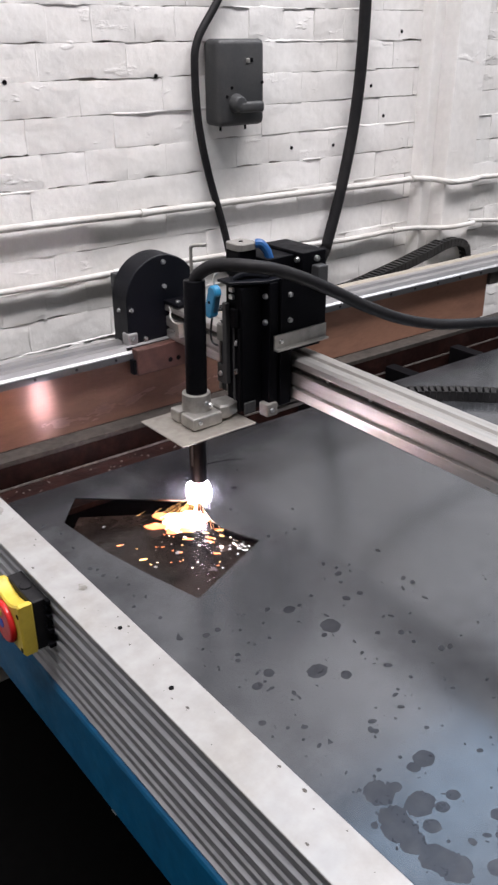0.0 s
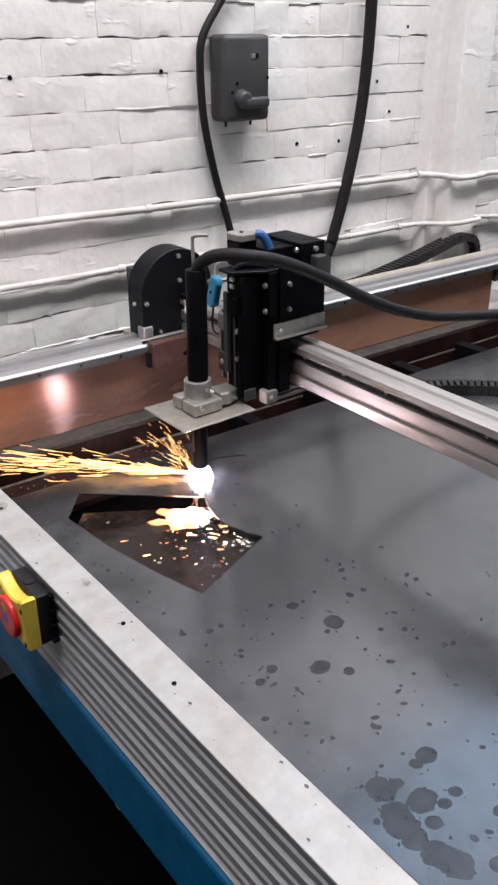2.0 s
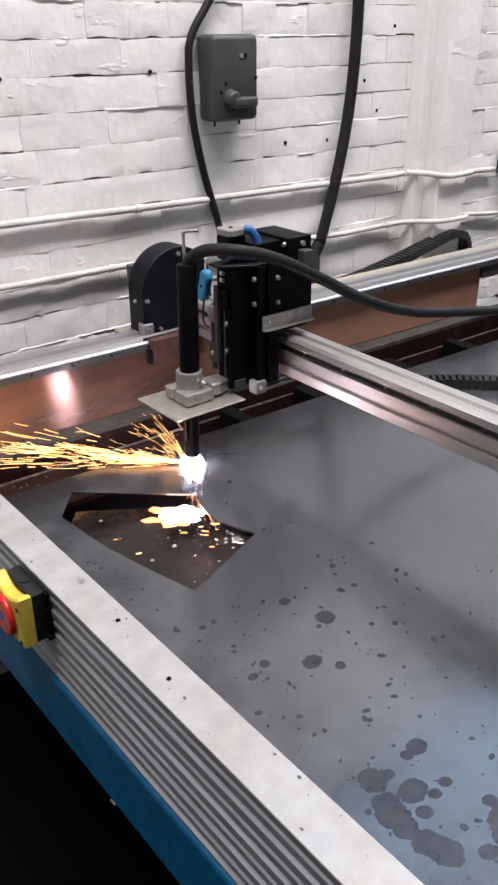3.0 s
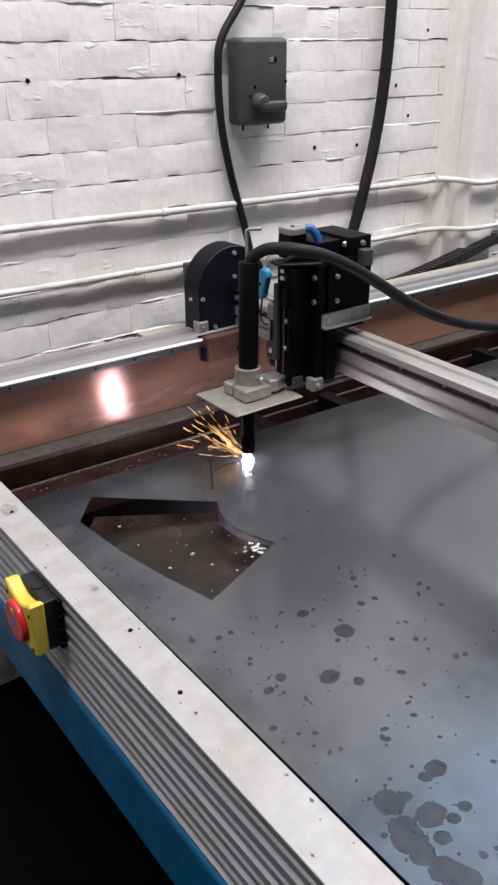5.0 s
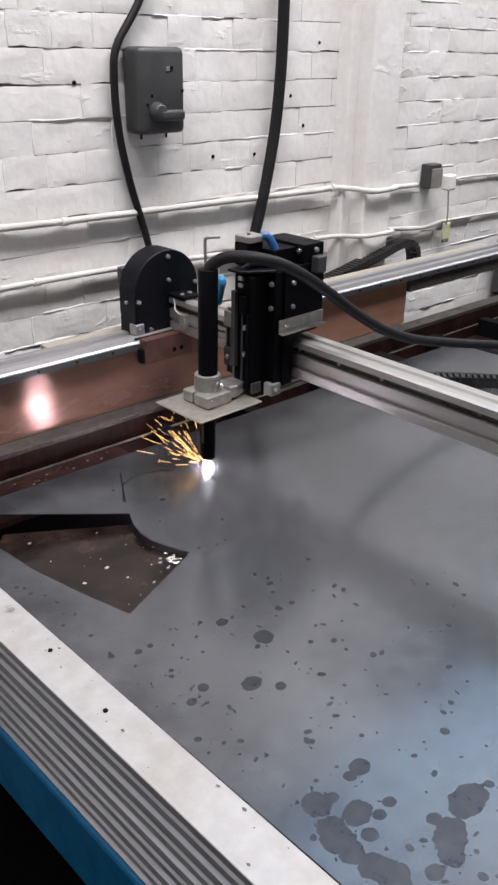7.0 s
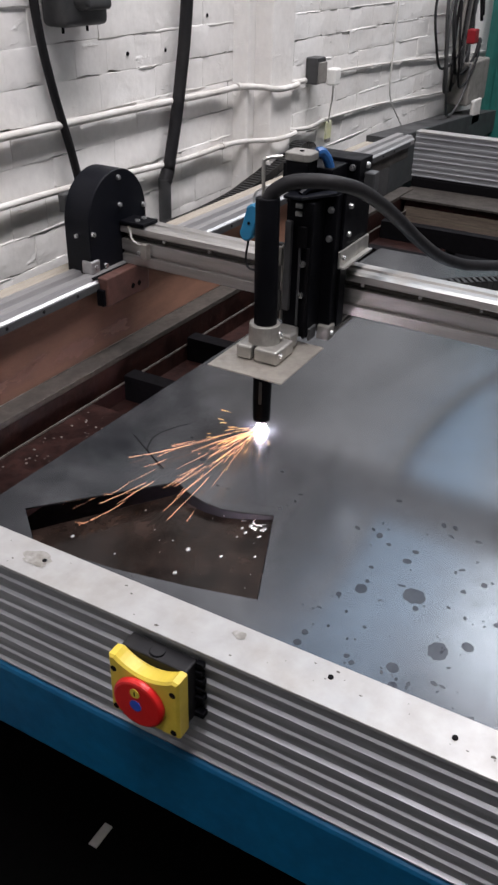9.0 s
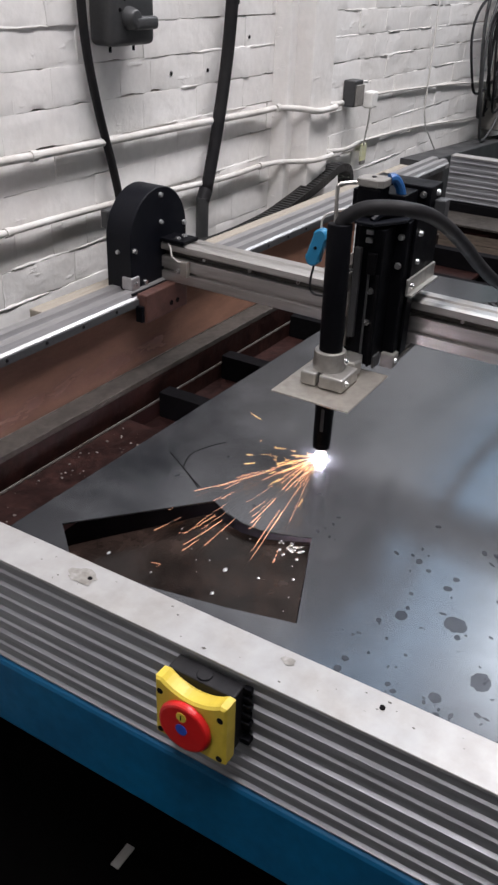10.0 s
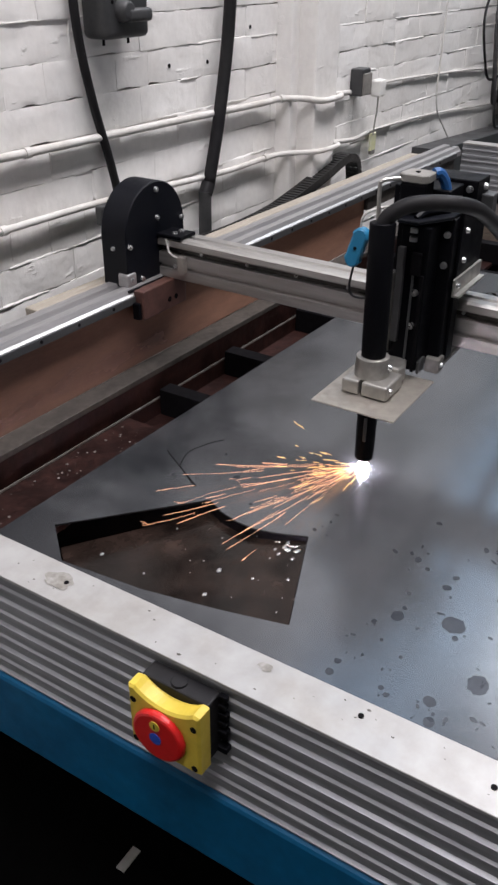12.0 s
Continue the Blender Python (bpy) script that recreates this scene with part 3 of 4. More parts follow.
for i in range(760):
    x = abs(drops.gauss(0, 0.26)) + 0.145
    y = drops.uniform(-0.66, 0.42)
    if x > 1.2 or (0.18 < x < 0.45 and y > 0.0) or (x > 0.6 and y > -0.1):
        continue
    stain(x, y, 0.0010 + 0.0060 * drops.random() ** 3.8, 100 + i, 14)


def kerf(points):
    """A cut line burnt through the sheet."""
    bm = bmesh.new()
    tube([(x, y, 0.7996) for x, y in points], 0.0011, 6, 6, bm)
    return part("kerf", bm, BLACK_STEEL, sheet, "burnt cut line")


kerf([(0.527, 0.4565), (0.492, 0.40), (0.458, 0.343)])
kerf([(0.455, 0.345), (0.468, 0.364), (0.490, 0.396), (0.503, 0.408), (0.545, 0.420), (0.592, 0.405), (0.6155, 0.390)])

slug = thing("cut_piece", "wet cut-out steel piece fallen into the hole, a brown reflection in its colour", "cut piece")
part("plate", prism([(x * 0.985 + 0.004, y * 0.985 + 0.003) for x, y in HOLE], "z", -0.003, 0, 0), SLUG, slug)
q = random.Random(21)
for k in range(26):
    x, y = q.uniform(0.22, 0.42), q.uniform(0.07, 0.40)
    if y > 0.66 - 0.85 * x or y < 0.39 * x - 0.04:
        continue
    bm = bmesh.new()
    bmesh.ops.create_icosphere(bm, subdivisions=1, radius=0.0008 + 0.0035 * q.random() ** 3, matrix=Matrix.Translation((x, y, 0.0005)) @ Matrix.Diagonal((1.4, 1, 0.45, 1)))
    part("slag_bead", bm, BOLT, slug)
# mirror-bright spatter blobs along the cut edge, put in as the wet piece's highlights
for k in range(20):
    x, y = 0.418 - 0.022 * q.random() ** 1.5, 0.124 + q.gauss(0, 0.013)
    if y < 0.39 * x - 0.046 or y > 0.165:
        continue
    bm = bmesh.new()
    bmesh.ops.create_icosphere(bm, subdivisions=2, radius=1.0)
    a = 0.0012 + 0.0034 * q.random() ** 2
    for v in bm.verts:
        w = 1 + 0.55 * noise.noise(v.co * 1.8 + Vector((k * 3.0, 0, 0)))
        v.co = Vector((v.co.x * a * w * 1.7, v.co.y * a * w, v.co.z * 0.0011))
    bm.transform(Matrix.Translation((x, y, 0.0003)) @ Matrix.Rotation(q.uniform(-1.2, 0.2), 4, "Z"))
    part("spatter", bm, SPATTER, slug, "bright spatter blobs put in as highlights", True)
slug.matrix_basis = Matrix.Translation((0.245, 0.038, 0.792)) @ Matrix.Rotation(radians(-5.2), 4, Vector((0.932, 0.361, 0))) @ Matrix.Translation((-0.245, -0.038, 0))

# ---- the gantry: housing on the rail and the beam across the table ----
G = 0.643
gantry = thing("gantry", "black-housed gantry with an aluminium cross beam", "gantry")
HX = G + 0.007
HY = 0.736                                      # the housing's face
hz0, hzc, hr = 0.982, 1.083, 0.100


def arch(r, cx, z0, zc, n=56):
    return [(cx - r, z0), (cx + r, z0)] + [(cx + r * math.cos(math.pi * i / n), zc + r * math.sin(math.pi * i / n)) for i in range(n + 1)]


part("housing", prism(arch(hr, HX, hz0, hzc), "y", HY, HY + 0.066, 0.002), HOUSING, gantry, "satin black arched end housing")
for dx, z in ((0.004, 1.166), (0.004, 1.108), (0.090, 1.090), (-0.090, 1.067), (-0.091, 0.998), (-0.055, 0.992)):
    bolt(gantry, (HX + dx, HY, z), (0, -1, 0), 0.0058)
bolt(gantry, (HX - hr, HY + 0.034, 1.062), (-1, 0, 0), 0.0045)
part("corner_bracket", box(HX - hr - 0.004, HX - hr + 0.024, HY - 0.004, HY + 0.025, 0.983, 1.012, 0.004), RAIL, gantry, "dull metal corner bracket")
part("cable_gland", box(HX - hr + 0.01, HX - hr + 0.045, HY + 0.066, HY + 0.086, 1.10, 1.14, 0.004), PLASTIC, gantry)
part("carriage_block", box(HX - 0.112, HX + 0.08, 0.724, HY - 0.0005, 0.978, 0.9815, 0.001), BLACK, gantry)
part("rust_block", box(HX - 0.102, HX + 0.050, 0.698, 0.7235, 0.918, 0.9815, 0.003), OXIDE, gantry, "red oxide painted drive block")
part("stop_pad", box(HX - 0.112, HX - 0.1025, 0.702, 0.720, 0.922, 0.958, 0.002), BLACK, gantry, "black rubber stop pad")
for dx in (-0.012, 0.011):
    bm = cyl((HX + dx, 0.6972, 0.940), (HX + dx, 0.699, 0.940), 0.006, None, 14)
    part("hole", bm, BLACK_STEEL, gantry)
BX0, BX1 = HX + 0.006, HX + 0.066
bz0, bz1 = 0.981, 1.068
sec = [(BX1, bz0), (BX0 + 0.002, bz0), (BX0, bz0 + 0.002), (BX0, bz0 + 0.021), (BX0 + 0.007, bz0 + 0.023), (BX0 + 0.007, bz0 + 0.029), (BX0, bz0 + 0.031),
       (BX0, bz0 + 0.054), (BX0 + 0.016, bz0 + 0.055), (BX0 + 0.016, bz0 + 0.068), (BX0 - 0.001, bz0 + 0.069), (BX0 - 0.003, bz0 + 0.072),
       (BX0 - 0.002, bz1 - 0.004), (BX0 + 0.006, bz1), (BX0 + 0.022, bz1), (BX0 + 0.025, bz1 - 0.005), (BX0 + 0.033, bz1 - 0.005), (BX0 + 0.036, bz1),
       (BX1 - 0.004, bz1), (BX1, bz1 - 0.004)]
SQUARE = 0.025                                  # the beam stands square to the rail
bm = prism(sec, "y", -1.02, HY - 0.0005)
for v in bm.verts:
    v.co.x += SQUARE * (v.co.y - HY)
beam = part("beam", bm, ALU, gantry, "silver aluminium gantry beam")
# dark strip laid in the slot to deepen the shade inside it
bm = box(BX0 + 0.0125, BX0 + 0.0158, -1.01, HY - 0.002, bz0 + 0.0555, bz0 + 0.0675)
for v in bm.verts:
    v.co.x += SQUARE * (v.co.y - HY)
part("slot", bm, LEDGE, beam, "dark strip added in the beam's slot for its shade")
for i in range(14):
    y = 0.63 - i * 0.115
    dx = SQUARE * (y - HY)
    bm = cyl((BX0 + dx + 0.013, y, bz0 + 0.0615), (BX0 + dx + 0.009, y, bz0 + 0.0615), 0.0035, None, 10)
    part("screw", bm, BOLT, beam)
part("end_cap", box(BX0 - 0.006, BX1 - 0.012, 0.672, HY - 0.001, bz1 + 0.0002, bz1 + 0.008, 0.0015), BLACK, gantry)
for dx in (0.012, 0.036):
    bolt(gantry, (BX0 + dx, 0.700, bz1 + 0.008), (0, 0, 1), 0.0065, 0.003)
part("limit_switch", box(BX0 - 0.016, BX0 - 0.0005, 0.660, 0.676, 1.002, 1.036, 0.001), SHIELD, gantry, "small tarnished brass limit switch")
part("switch_wire", tube([(BX0 - 0.009, 0.668, 1.034), (BX0 - 0.012, 0.684, 1.034), (BX0 - 0.011, 0.700, 1.042), (BX0 - 0.005, 0.708, 1.056), (BX0 - 0.004, 0.714, 1.066)], 0.0022, 6, 8), PIPE_PAINT, gantry, "pale switch wire")
part("switch_screw", cyl((BX0 - 0.006, 0.690, 1.010), (BX0 + 0.001, 0.690, 1.010), 0.005, None, 14), BOLT, gantry)
part("far_foot", box(BX0 - 0.03, BX1 + 0.03, -1.06, -1.0, 0.987, 1.06, 0.003), BLACK, gantry)


def chain(name, parent, line, width, height, across, label=""):
    """Hollow plastic cable chain: cross links along a line, each with its bars."""
    ps = smooth_line(line, 10)
    links = bmesh.new()
    step, need = 0.017, 0.0
    for a, b in zip(ps, ps[1:]):
        seg = (b - a).length
        while need <= seg and seg > 0:
            p = a + (b - a) * (need / seg)
            d = (b - a).normalized()
            up = Vector(across)
            side = up.cross(d).normalized()
            if abs(across[2]) < 0.5:
                side, up = up, up.cross(d).normalized()
            m = Matrix((d, side, up)).transposed().to_4x4()
            m.translation = p
            lk = box(-0.0075, 0.0075, -width / 2, -width / 2 + 0.004, -height / 2, height / 2)
            box(-0.0075, 0.0075, width / 2 - 0.004, width / 2, -height / 2, height / 2, bm=lk)
            box(-0.0045, 0.0045, -width / 2, width / 2, height / 2 - 0.004, height / 2, bm=lk)
            box(-0.0045, 0.0045, -width / 2, width / 2, -height / 2, -height / 2 + 0.004, bm=lk)
            lk.transform(m)
            join(links, lk)
            need += step
        need -= seg
    tube(ps[::4], height * 0.22, 2, 8, links)
    return part(name, links, CHAIN, parent, label)


# cable chain trailing behind the gantry on the sheet
trail = thing("trailing_chain", "black cable chain lying on the steel sheet behind the gantry", "cable chain")
chain("link_run", trail, [(G + dx, y, 0.8135) for dx, y in ((0.46, 0.420), (0.525, 0.383), (0.59, 0.333), (0.64, 0.286), (0.68, 0.243), (0.80, 0.10), (0.95, -0.1))], 0.040, 0.026, (0, 0, 1))

# cable chain beside the wall
drag = thing("cable_chain", "black plastic cable chain looping up beside the wall", "cable chain")
chain("link_run", drag, [(0.80, 0.845, 0.985), (1.10, 0.845, 0.950), (1.36, 0.845, 0.952), (1.52, 0.845, 0.972), (1.70, 0.845, 1.005), (1.80, 0.846, 1.026), (1.85, 0.846, 1.028), (1.895, 0.846, 1.012),
                      (1.915, 0.846, 0.972), (1.917, 0.846, 0.92), (1.90, 0.846, 0.885), (1.86, 0.846, 0.87), (1.6, 0.846, 0.866)], 0.046, 0.026, (0, 1, 0))

# ---- the torch carriage, built with the torch's tip at the origin ----
torch = thing("torch_carriage", "black plasma torch carriage with clamp and stained shield plate", "plasma torch")
RT = 0.0205
part("nozzle", cyl((0, 0, 0.020), (0, 0, 0.1495), 0.0165, 0.0178, 24), BLACK, torch, "black torch nozzle")
part("nozzle_cap", cyl((0, 0, 0.011), (0, 0, 0.020), 0.007, 0.0155, 24), BLACK_STEEL, torch)
part("torch_body", cyl((0.001, -0.001, 0.20), (0.010, 0.007, 0.43), RT, None, 32, 0.002), BLACK, torch, "black torch sleeve", True)
part("nozzle_slot", box(-0.019, -0.0165, -0.008, -0.002, 0.060, 0.105, 0.001), PLASTIC, torch, "grey slot in the nozzle")
clamp = part("clamp_ring", cyl((0.001, 0, 0.178), (0.001, 0, 0.214), 0.0285, 0.0275, 32, 0.002), BRIGHT, torch, "machined aluminium clamp collar")
bm = box(-0.038, 0.030, -0.045, 0.0005, 0.155, 0.180, 0.004)
box(-0.038, 0.030, 0.0055, 0.036, 0.155, 0.180, 0.004, bm=bm)
box(0.004, 0.030, 0.0, 0.006, 0.157, 0.178, bm=bm)
part("clamp_block", bm, BRIGHT, torch, "split aluminium clamp block")
for p, way in (((-0.024, -0.045, 0.170), (0, -1, 0)), ((0.004, -0.0285, 0.198), (0, -1, 0)), ((0.016, -0.0245, 0.190), (0.5, -1, 0))):
    bolt(torch, p, way, 0.0052, 0.004)
part("clamp_arm", prism([(0.0305, -0.036), (0.050, -0.040), (0.0775, -0.030), (0.0775, 0.006), (0.0305, 0.010)], "z", 0.158, 0.186, 0.003), BRIGHT, torch, "cast aluminium clamp arm")
part("shield", prism([(-0.088, 0.065), (-0.088, -0.081), (0.084, -0.081), (0.084, 0.065)], "z", 0.150, 0.1535, 0.001), SHIELD, torch, "heat-stained thin shield plate")
# slide: a narrow front plate on a wider carrier
part("slide_block", box(0.078, 0.127, -0.046, 0.002, 0.165, 0.412, 0.002), BLACK, torch, "black slide plate")
part("carrier", box(0.128, 0.150, -0.068, 0.030, 0.160, 0.418, 0.002), BLACK, torch, "black carrier plate")
part("slide_guide", box(0.068, 0.0775, -0.010, 0.002, 0.215, 0.378, 0.001), DARK_GREY, torch, "dark steel guide strip")
part("slide_bar", box(0.072, 0.0775, -0.044, -0.039, 0.165, 0.335, 0.001), BLACK_STEEL, torch)
part("slide_catch", box(0.068, 0.0775, -0.038, -0.022, 0.335, 0.372, 0.002), BLACK_STEEL, torch)
for y, z in ((-0.031, 0.246), (-0.031, 0.304)):
    bolt(torch, (0.078, y, z), (-1, 0, 0), 0.006)
for y, z in ((-0.057, 0.341), (-0.057, 0.392)):
    bolt(torch, (0.128, y, z), (-1, 0, 0), 0.006)
for z in (0.388, 0.402):
    part("terminal", box(0.072, 0.078, -0.026, -0.014, z, z + 0.008, 0.001), BOLT, torch)
part("slide_top", prism([(0.060, 0.004), (0.060, -0.030), (0.120, -0.066), (0.172, -0.066), (0.165, 0.010)], "z", 0.4185, 0.424, 0.001), HOUSING, torch, "dusty black top plate")
part("top_clip", tube([(0.078, -0.02, 0.424), (0.095, -0.028, 0.432), (0.118, -0.036, 0.430), (0.14, -0.05, 0.426)], 0.006, 6, 8), HOUSING, torch)
part("side_panel", prism([(0.151, 0.168), (0.180, 0.168), (0.180, 0.288), (0.268, 0.288), (0.268, 0.425), (0.151, 0.425)], "y", -0.0735, -0.068, 0.001), BLACK, torch)
part("inner_panel", box(0.151, 0.175, -0.066, 0.030, 0.170, 0.418, 0.001), BLACK, torch)
for z in (0.391, 0.341):
    bolt(torch, (0.173, -0.0735, z), (0, -1, 0), 0.0052)
part("back_box", box(0.176, 0.262, -0.066, 0.032, 0.272, 0.424, 0.002), BLACK, torch)
part("angle_bracket", prism([(-0.0745, 0.288), (-0.088, 0.288), (-0.088, 0.292), (-0.079, 0.292), (-0.079, 0.318), (-0.0745, 0.318)], "x", 0.132, 0.266, 0.0008), BRIGHT, torch, "machined aluminium angle bracket")
bolt(torch, (0.146, -0.079, 0.305), (0, -1, 0), 0.005)
bm = box(0.118, 0.146, -0.074, -0.048, 0.150, 0.178, 0.003)
box(0.146, 0.250, -0.070, -0.052, 0.152, 0.160, 0.001, bm=bm)
box(0.146, 0.250, -0.068, -0.052, 0.164, 0.170, 0.001, bm=bm)
part("foot_bracket", bm, DUSTY, torch, "dull grey foot bracket and bar")
bolt(torch, (0.130, -0.074, 0.164), (0, -1, 0), 0.005, 0.003)
part("small_foot", box(0.080, 0.108, -0.052, -0.0465, 0.160, 0.184, 0.002), DARK_GREY, torch)
part("slide_rod", cyl((0.074, -0.026, 0.186), (0.074, -0.026, 0.345), 0.0022, None, 10), PLASTIC, torch)
part("roller", cyl((0.125, 0.012, 0.16), (0.125, 0.012, 0.24), 0.012, None, 16), BLACK_STEEL, torch)
# linear guide behind the slide
part("guide_plate", box(0.090, 0.098, 0.008, 0.040, 0.185, 0.330, 0.001), DARK_GREY, torch)
for y in (0.012, 0.036):
    part("guide_rod", cyl((0.087, y, 0.188), (0.087, y, 0.328), 0.0032, None, 12), BRIGHT, torch)
part("guide_bearing", box(0.080, 0.0895, 0.012, 0.038, 0.292, 0.326, 0.002), DUSTY, torch)
part("guide_bearing", box(0.080, 0.0895, 0.012, 0.038, 0.205, 0.245, 0.002), PLASTIC, torch)
bolt(torch, (0.080, 0.025, 0.225), (-1, 0, 0), 0.006, 0.003)
# drive motor and its box
part("motor", box(0.091, 0.133, -0.024, 0.019, 0.425, 0.474, 0.004), BLACK, torch, "black stepper motor")
part("motor_plate", prism([(0.089, -0.018), (0.096, -0.027), (0.128, -0.027), (0.136, -0.018), (0.136, 0.014), (0.128, 0.022), (0.096, 0.022), (0.089, 0.014)], "z", 0.474, 0.487, 0.0015), DUSTY, torch, "grey motor end plate")
part("plate_screw", cyl((0.112, -0.002, 0.487), (0.112, -0.002, 0.4885), 0.004, None, 12), BLACK_STEEL, torch)
part("drive_box", box(0.203, 0.264, -0.073, 0.045, 0.425, 0.464, 0.002), BLACK, torch, "black drive box")
part("drive_plate", box(0.136, 0.203, -0.050, 0.045, 0.425, 0.458, 0.002), BLACK, torch)
bolt(torch, (0.203, -0.060, 0.450), (-1, 0, 0), 0.006)
bolt(torch, (0.239, -0.073, 0.450), (0, -1, 0), 0.006)
part("connector", box(0.225, 0.252, -0.094, -0.0735, 0.405, 0.440, 0.003), PLASTIC, torch)
part("blue_wrap", tube([(0.130, -0.022, 0.484), (0.138, -0.028, 0.484), (0.147, -0.034, 0.472), (0.152, -0.038, 0.456), (0.152, -0.042, 0.44)], 0.0085, 6, 10), BLUE_WRAP, torch, "blue cable wrap")
part("hook", tube([(0.012, 0.016, 0.42), (0.012, 0.018, 0.480), (0.0135, 0.016, 0.489), (0.020, 0.008, 0.492), (0.031, -0.006, 0.493)], 0.0032, 6, 10), BRIGHT, torch, "bent steel hex key")
lobes = [(0.0155 * math.cos(a) + 0.0, 0.020 * math.sin(a) + (0.016 if math.sin(a) > 0 else -0.016)) for a in [6.2832 * (k + 0.5) / 28 for k in range(28)]]
lobes = [(y * (0.86 if abs(z) < 0.019 else 1.0), z) for y, z in lobes]
bm = prism(lobes, "x", -0.009, 0.009, 0.003)
bm.transform(pose(0.114, 0.094, 0.350, 17, 0, 0))
tag = part("blue_clip", bm, CYAN, torch, "sky-blue plastic sensor clip")
part("clip_screw", cyl((0.1035, 0.094, 0.350), (0.106, 0.094, 0.350), 0.003, None, 10), BLACK_STEEL, torch)
part("clip_wire", tube([(0.114, 0.098, 0.32), (0.114, 0.104, 0.28), (0.114, 0.096, 0.262), (0.118, 0.07, 0.262), (0.124, 0.04, 0.275)], 0.0022, 6, 8), RUBBER, torch)
part("clip_wire", tube([(0.114, 0.09, 0.38), (0.114, 0.086, 0.405), (0.118, 0.06, 0.42), (0.13, 0.02, 0.43)], 0.0022, 6, 8), PIPE_PAINT, torch)
LEAD = (0.010, 0.007, 0.424)                    # where the lead leaves the sleeve
bm = tube([LEAD, (0.014, 0.000, 0.440), (0.026, -0.022, 0.457), (0.042, -0.052, 0.464), (0.066, -0.084, 0.464), (0.116, -0.098, 0.452), (0.186, -0.100, 0.424), (0.276, -0.098, 0.380), (0.359, -0.092, 0.338),
           (0.467, -0.085, 0.290), (0.561, -0.085, 0.259), (0.649, -0.092, 0.240), (0.797, -0.11, 0.221), (1.0, -0.18, 0.21), (1.25, -0.34, 0.22)], 0.0122, 8, 16)
bm.transform(Matrix.Translation(Vector(LEAD) * -1))
lead = part("hose", bm, RUBBER, torch, "thick black rubber torch lead", True)
lead.matrix_basis = pose(*LEAD)
# the arc
bm = bmesh.new()
bmesh.ops.create_icosphere(bm, subdivisions=3, radius=0.0098)
part("arc", bm, ARC, torch, "white-hot plasma arc", True)


# ---- sparks ----
def spark_fan(name, label, count, length, spread, rise, seed, mat, thick, start=0.012, sag=0.12, even=False, streak=1.0):
    """Streaks that fly out along +x from the origin, sagging a little, each in its own direction."""
    r = random.Random(seed)
    fan = thing(name, label, "sparks")
    bm = bmesh.new()
    for _ in range(count):
        a, e = (r.uniform(-1.6, 1.6) * spread if even else r.gauss(0, spread)), r.gauss(0, rise)
        d = Vector((math.cos(a) * math.cos(e), math.sin(a) * math.cos(e), math.sin(e)))
        s0 = start + length * r.random() ** 1.3 * 0.85
        s1 = min(s0 + length * streak * r.uniform(0.02, 0.06 + 0.20 * r.random()), length * 1.1)
        bend = Vector((0, r.uniform(-0.03, 0.03), r.uniform(-0.02, 0.03))) * length
        pts = [d * s + Vector((0, 0, -sag * s * s)) + bend * ((s - s0) / max(s1 - s0, 1e-4)) ** 2 * ((s1 - s0) / length) * 3 for s in (s0, (s0 + s1) / 2, s1)]
        tube(pts, thick * r.uniform(0.5, 1.4), 0, 4, bm)
        if r.random() < 0.25:
            for _ in range(3):
                way = (d + Vector((r.uniform(-0.6, 0.6), r.uniform(-0.6, 0.6), r.uniform(-0.2, 0.4)))).normalized()
                tube([pts[-1], pts[-1] + way * length * r.uniform(0.015, 0.05)], thick * 0.6, 0, 4, bm)
    tagged(part("spark_streak", bm, mat, fan), kind="stuff")
    return fan


jet = spark_fan("spark_jet", "long narrow jet of yellow-orange cutting sparks", 200, 0.46, 0.075, 0.035, 3, SPARK_HOT, 0.00036)
burst = spark_fan("spark_burst", "short bushy spray of golden cutting sparks", 90, 0.17, 0.30, 0.24, 5, SPARK_HOT, 0.00021)
spray = spark_fan("spark_spray", "wide flat spray of orange cutting sparks", 56, 0.36, 0.24, 0.06, 8, SPARK, 0.00013, 0.015, even=True, streak=2.2)
# the arc's white glare where the cut begins, shaped as an added glowing ball
flare = thing("arc_glare", "glowing ball standing for the arc's glare, with molten droplets", "flare")
bm = bmesh.new()
bmesh.ops.create_icosphere(bm, subdivisions=3, radius=0.026)
for v in bm.verts:
    v.co *= 1 + 0.12 * noise.noise(v.co * 60)
    v.co.z *= 0.95
part("blob", bm, FLARE, flare, "", True)
for k in range(7):
    a = radians(195 + k * 9)
    bm = bmesh.new()
    rr = 0.0035 + 0.0012 * (k % 3)
    bmesh.ops.create_icosphere(bm, subdivisions=2, radius=rr, matrix=Matrix.Translation((math.cos(a) * (0.030 + 0.006 * (k % 4)), math.sin(a) * (0.030 + 0.006 * (k % 4)), -0.004)))
    part("droplet", bm, MOLTEN, flare)

# molten metal falling through the cut on to the loose piece
splash = thing("molten_splash", "white-hot molten metal splashed on the cut-out piece", "molten metal")
q = random.Random(14)


def bed(x, y):
    """Height of the loose piece's upper face."""
    return 0.7925 - 0.091 * (-0.361 * (x - 0.245) + 0.932 * (y - 0.038))


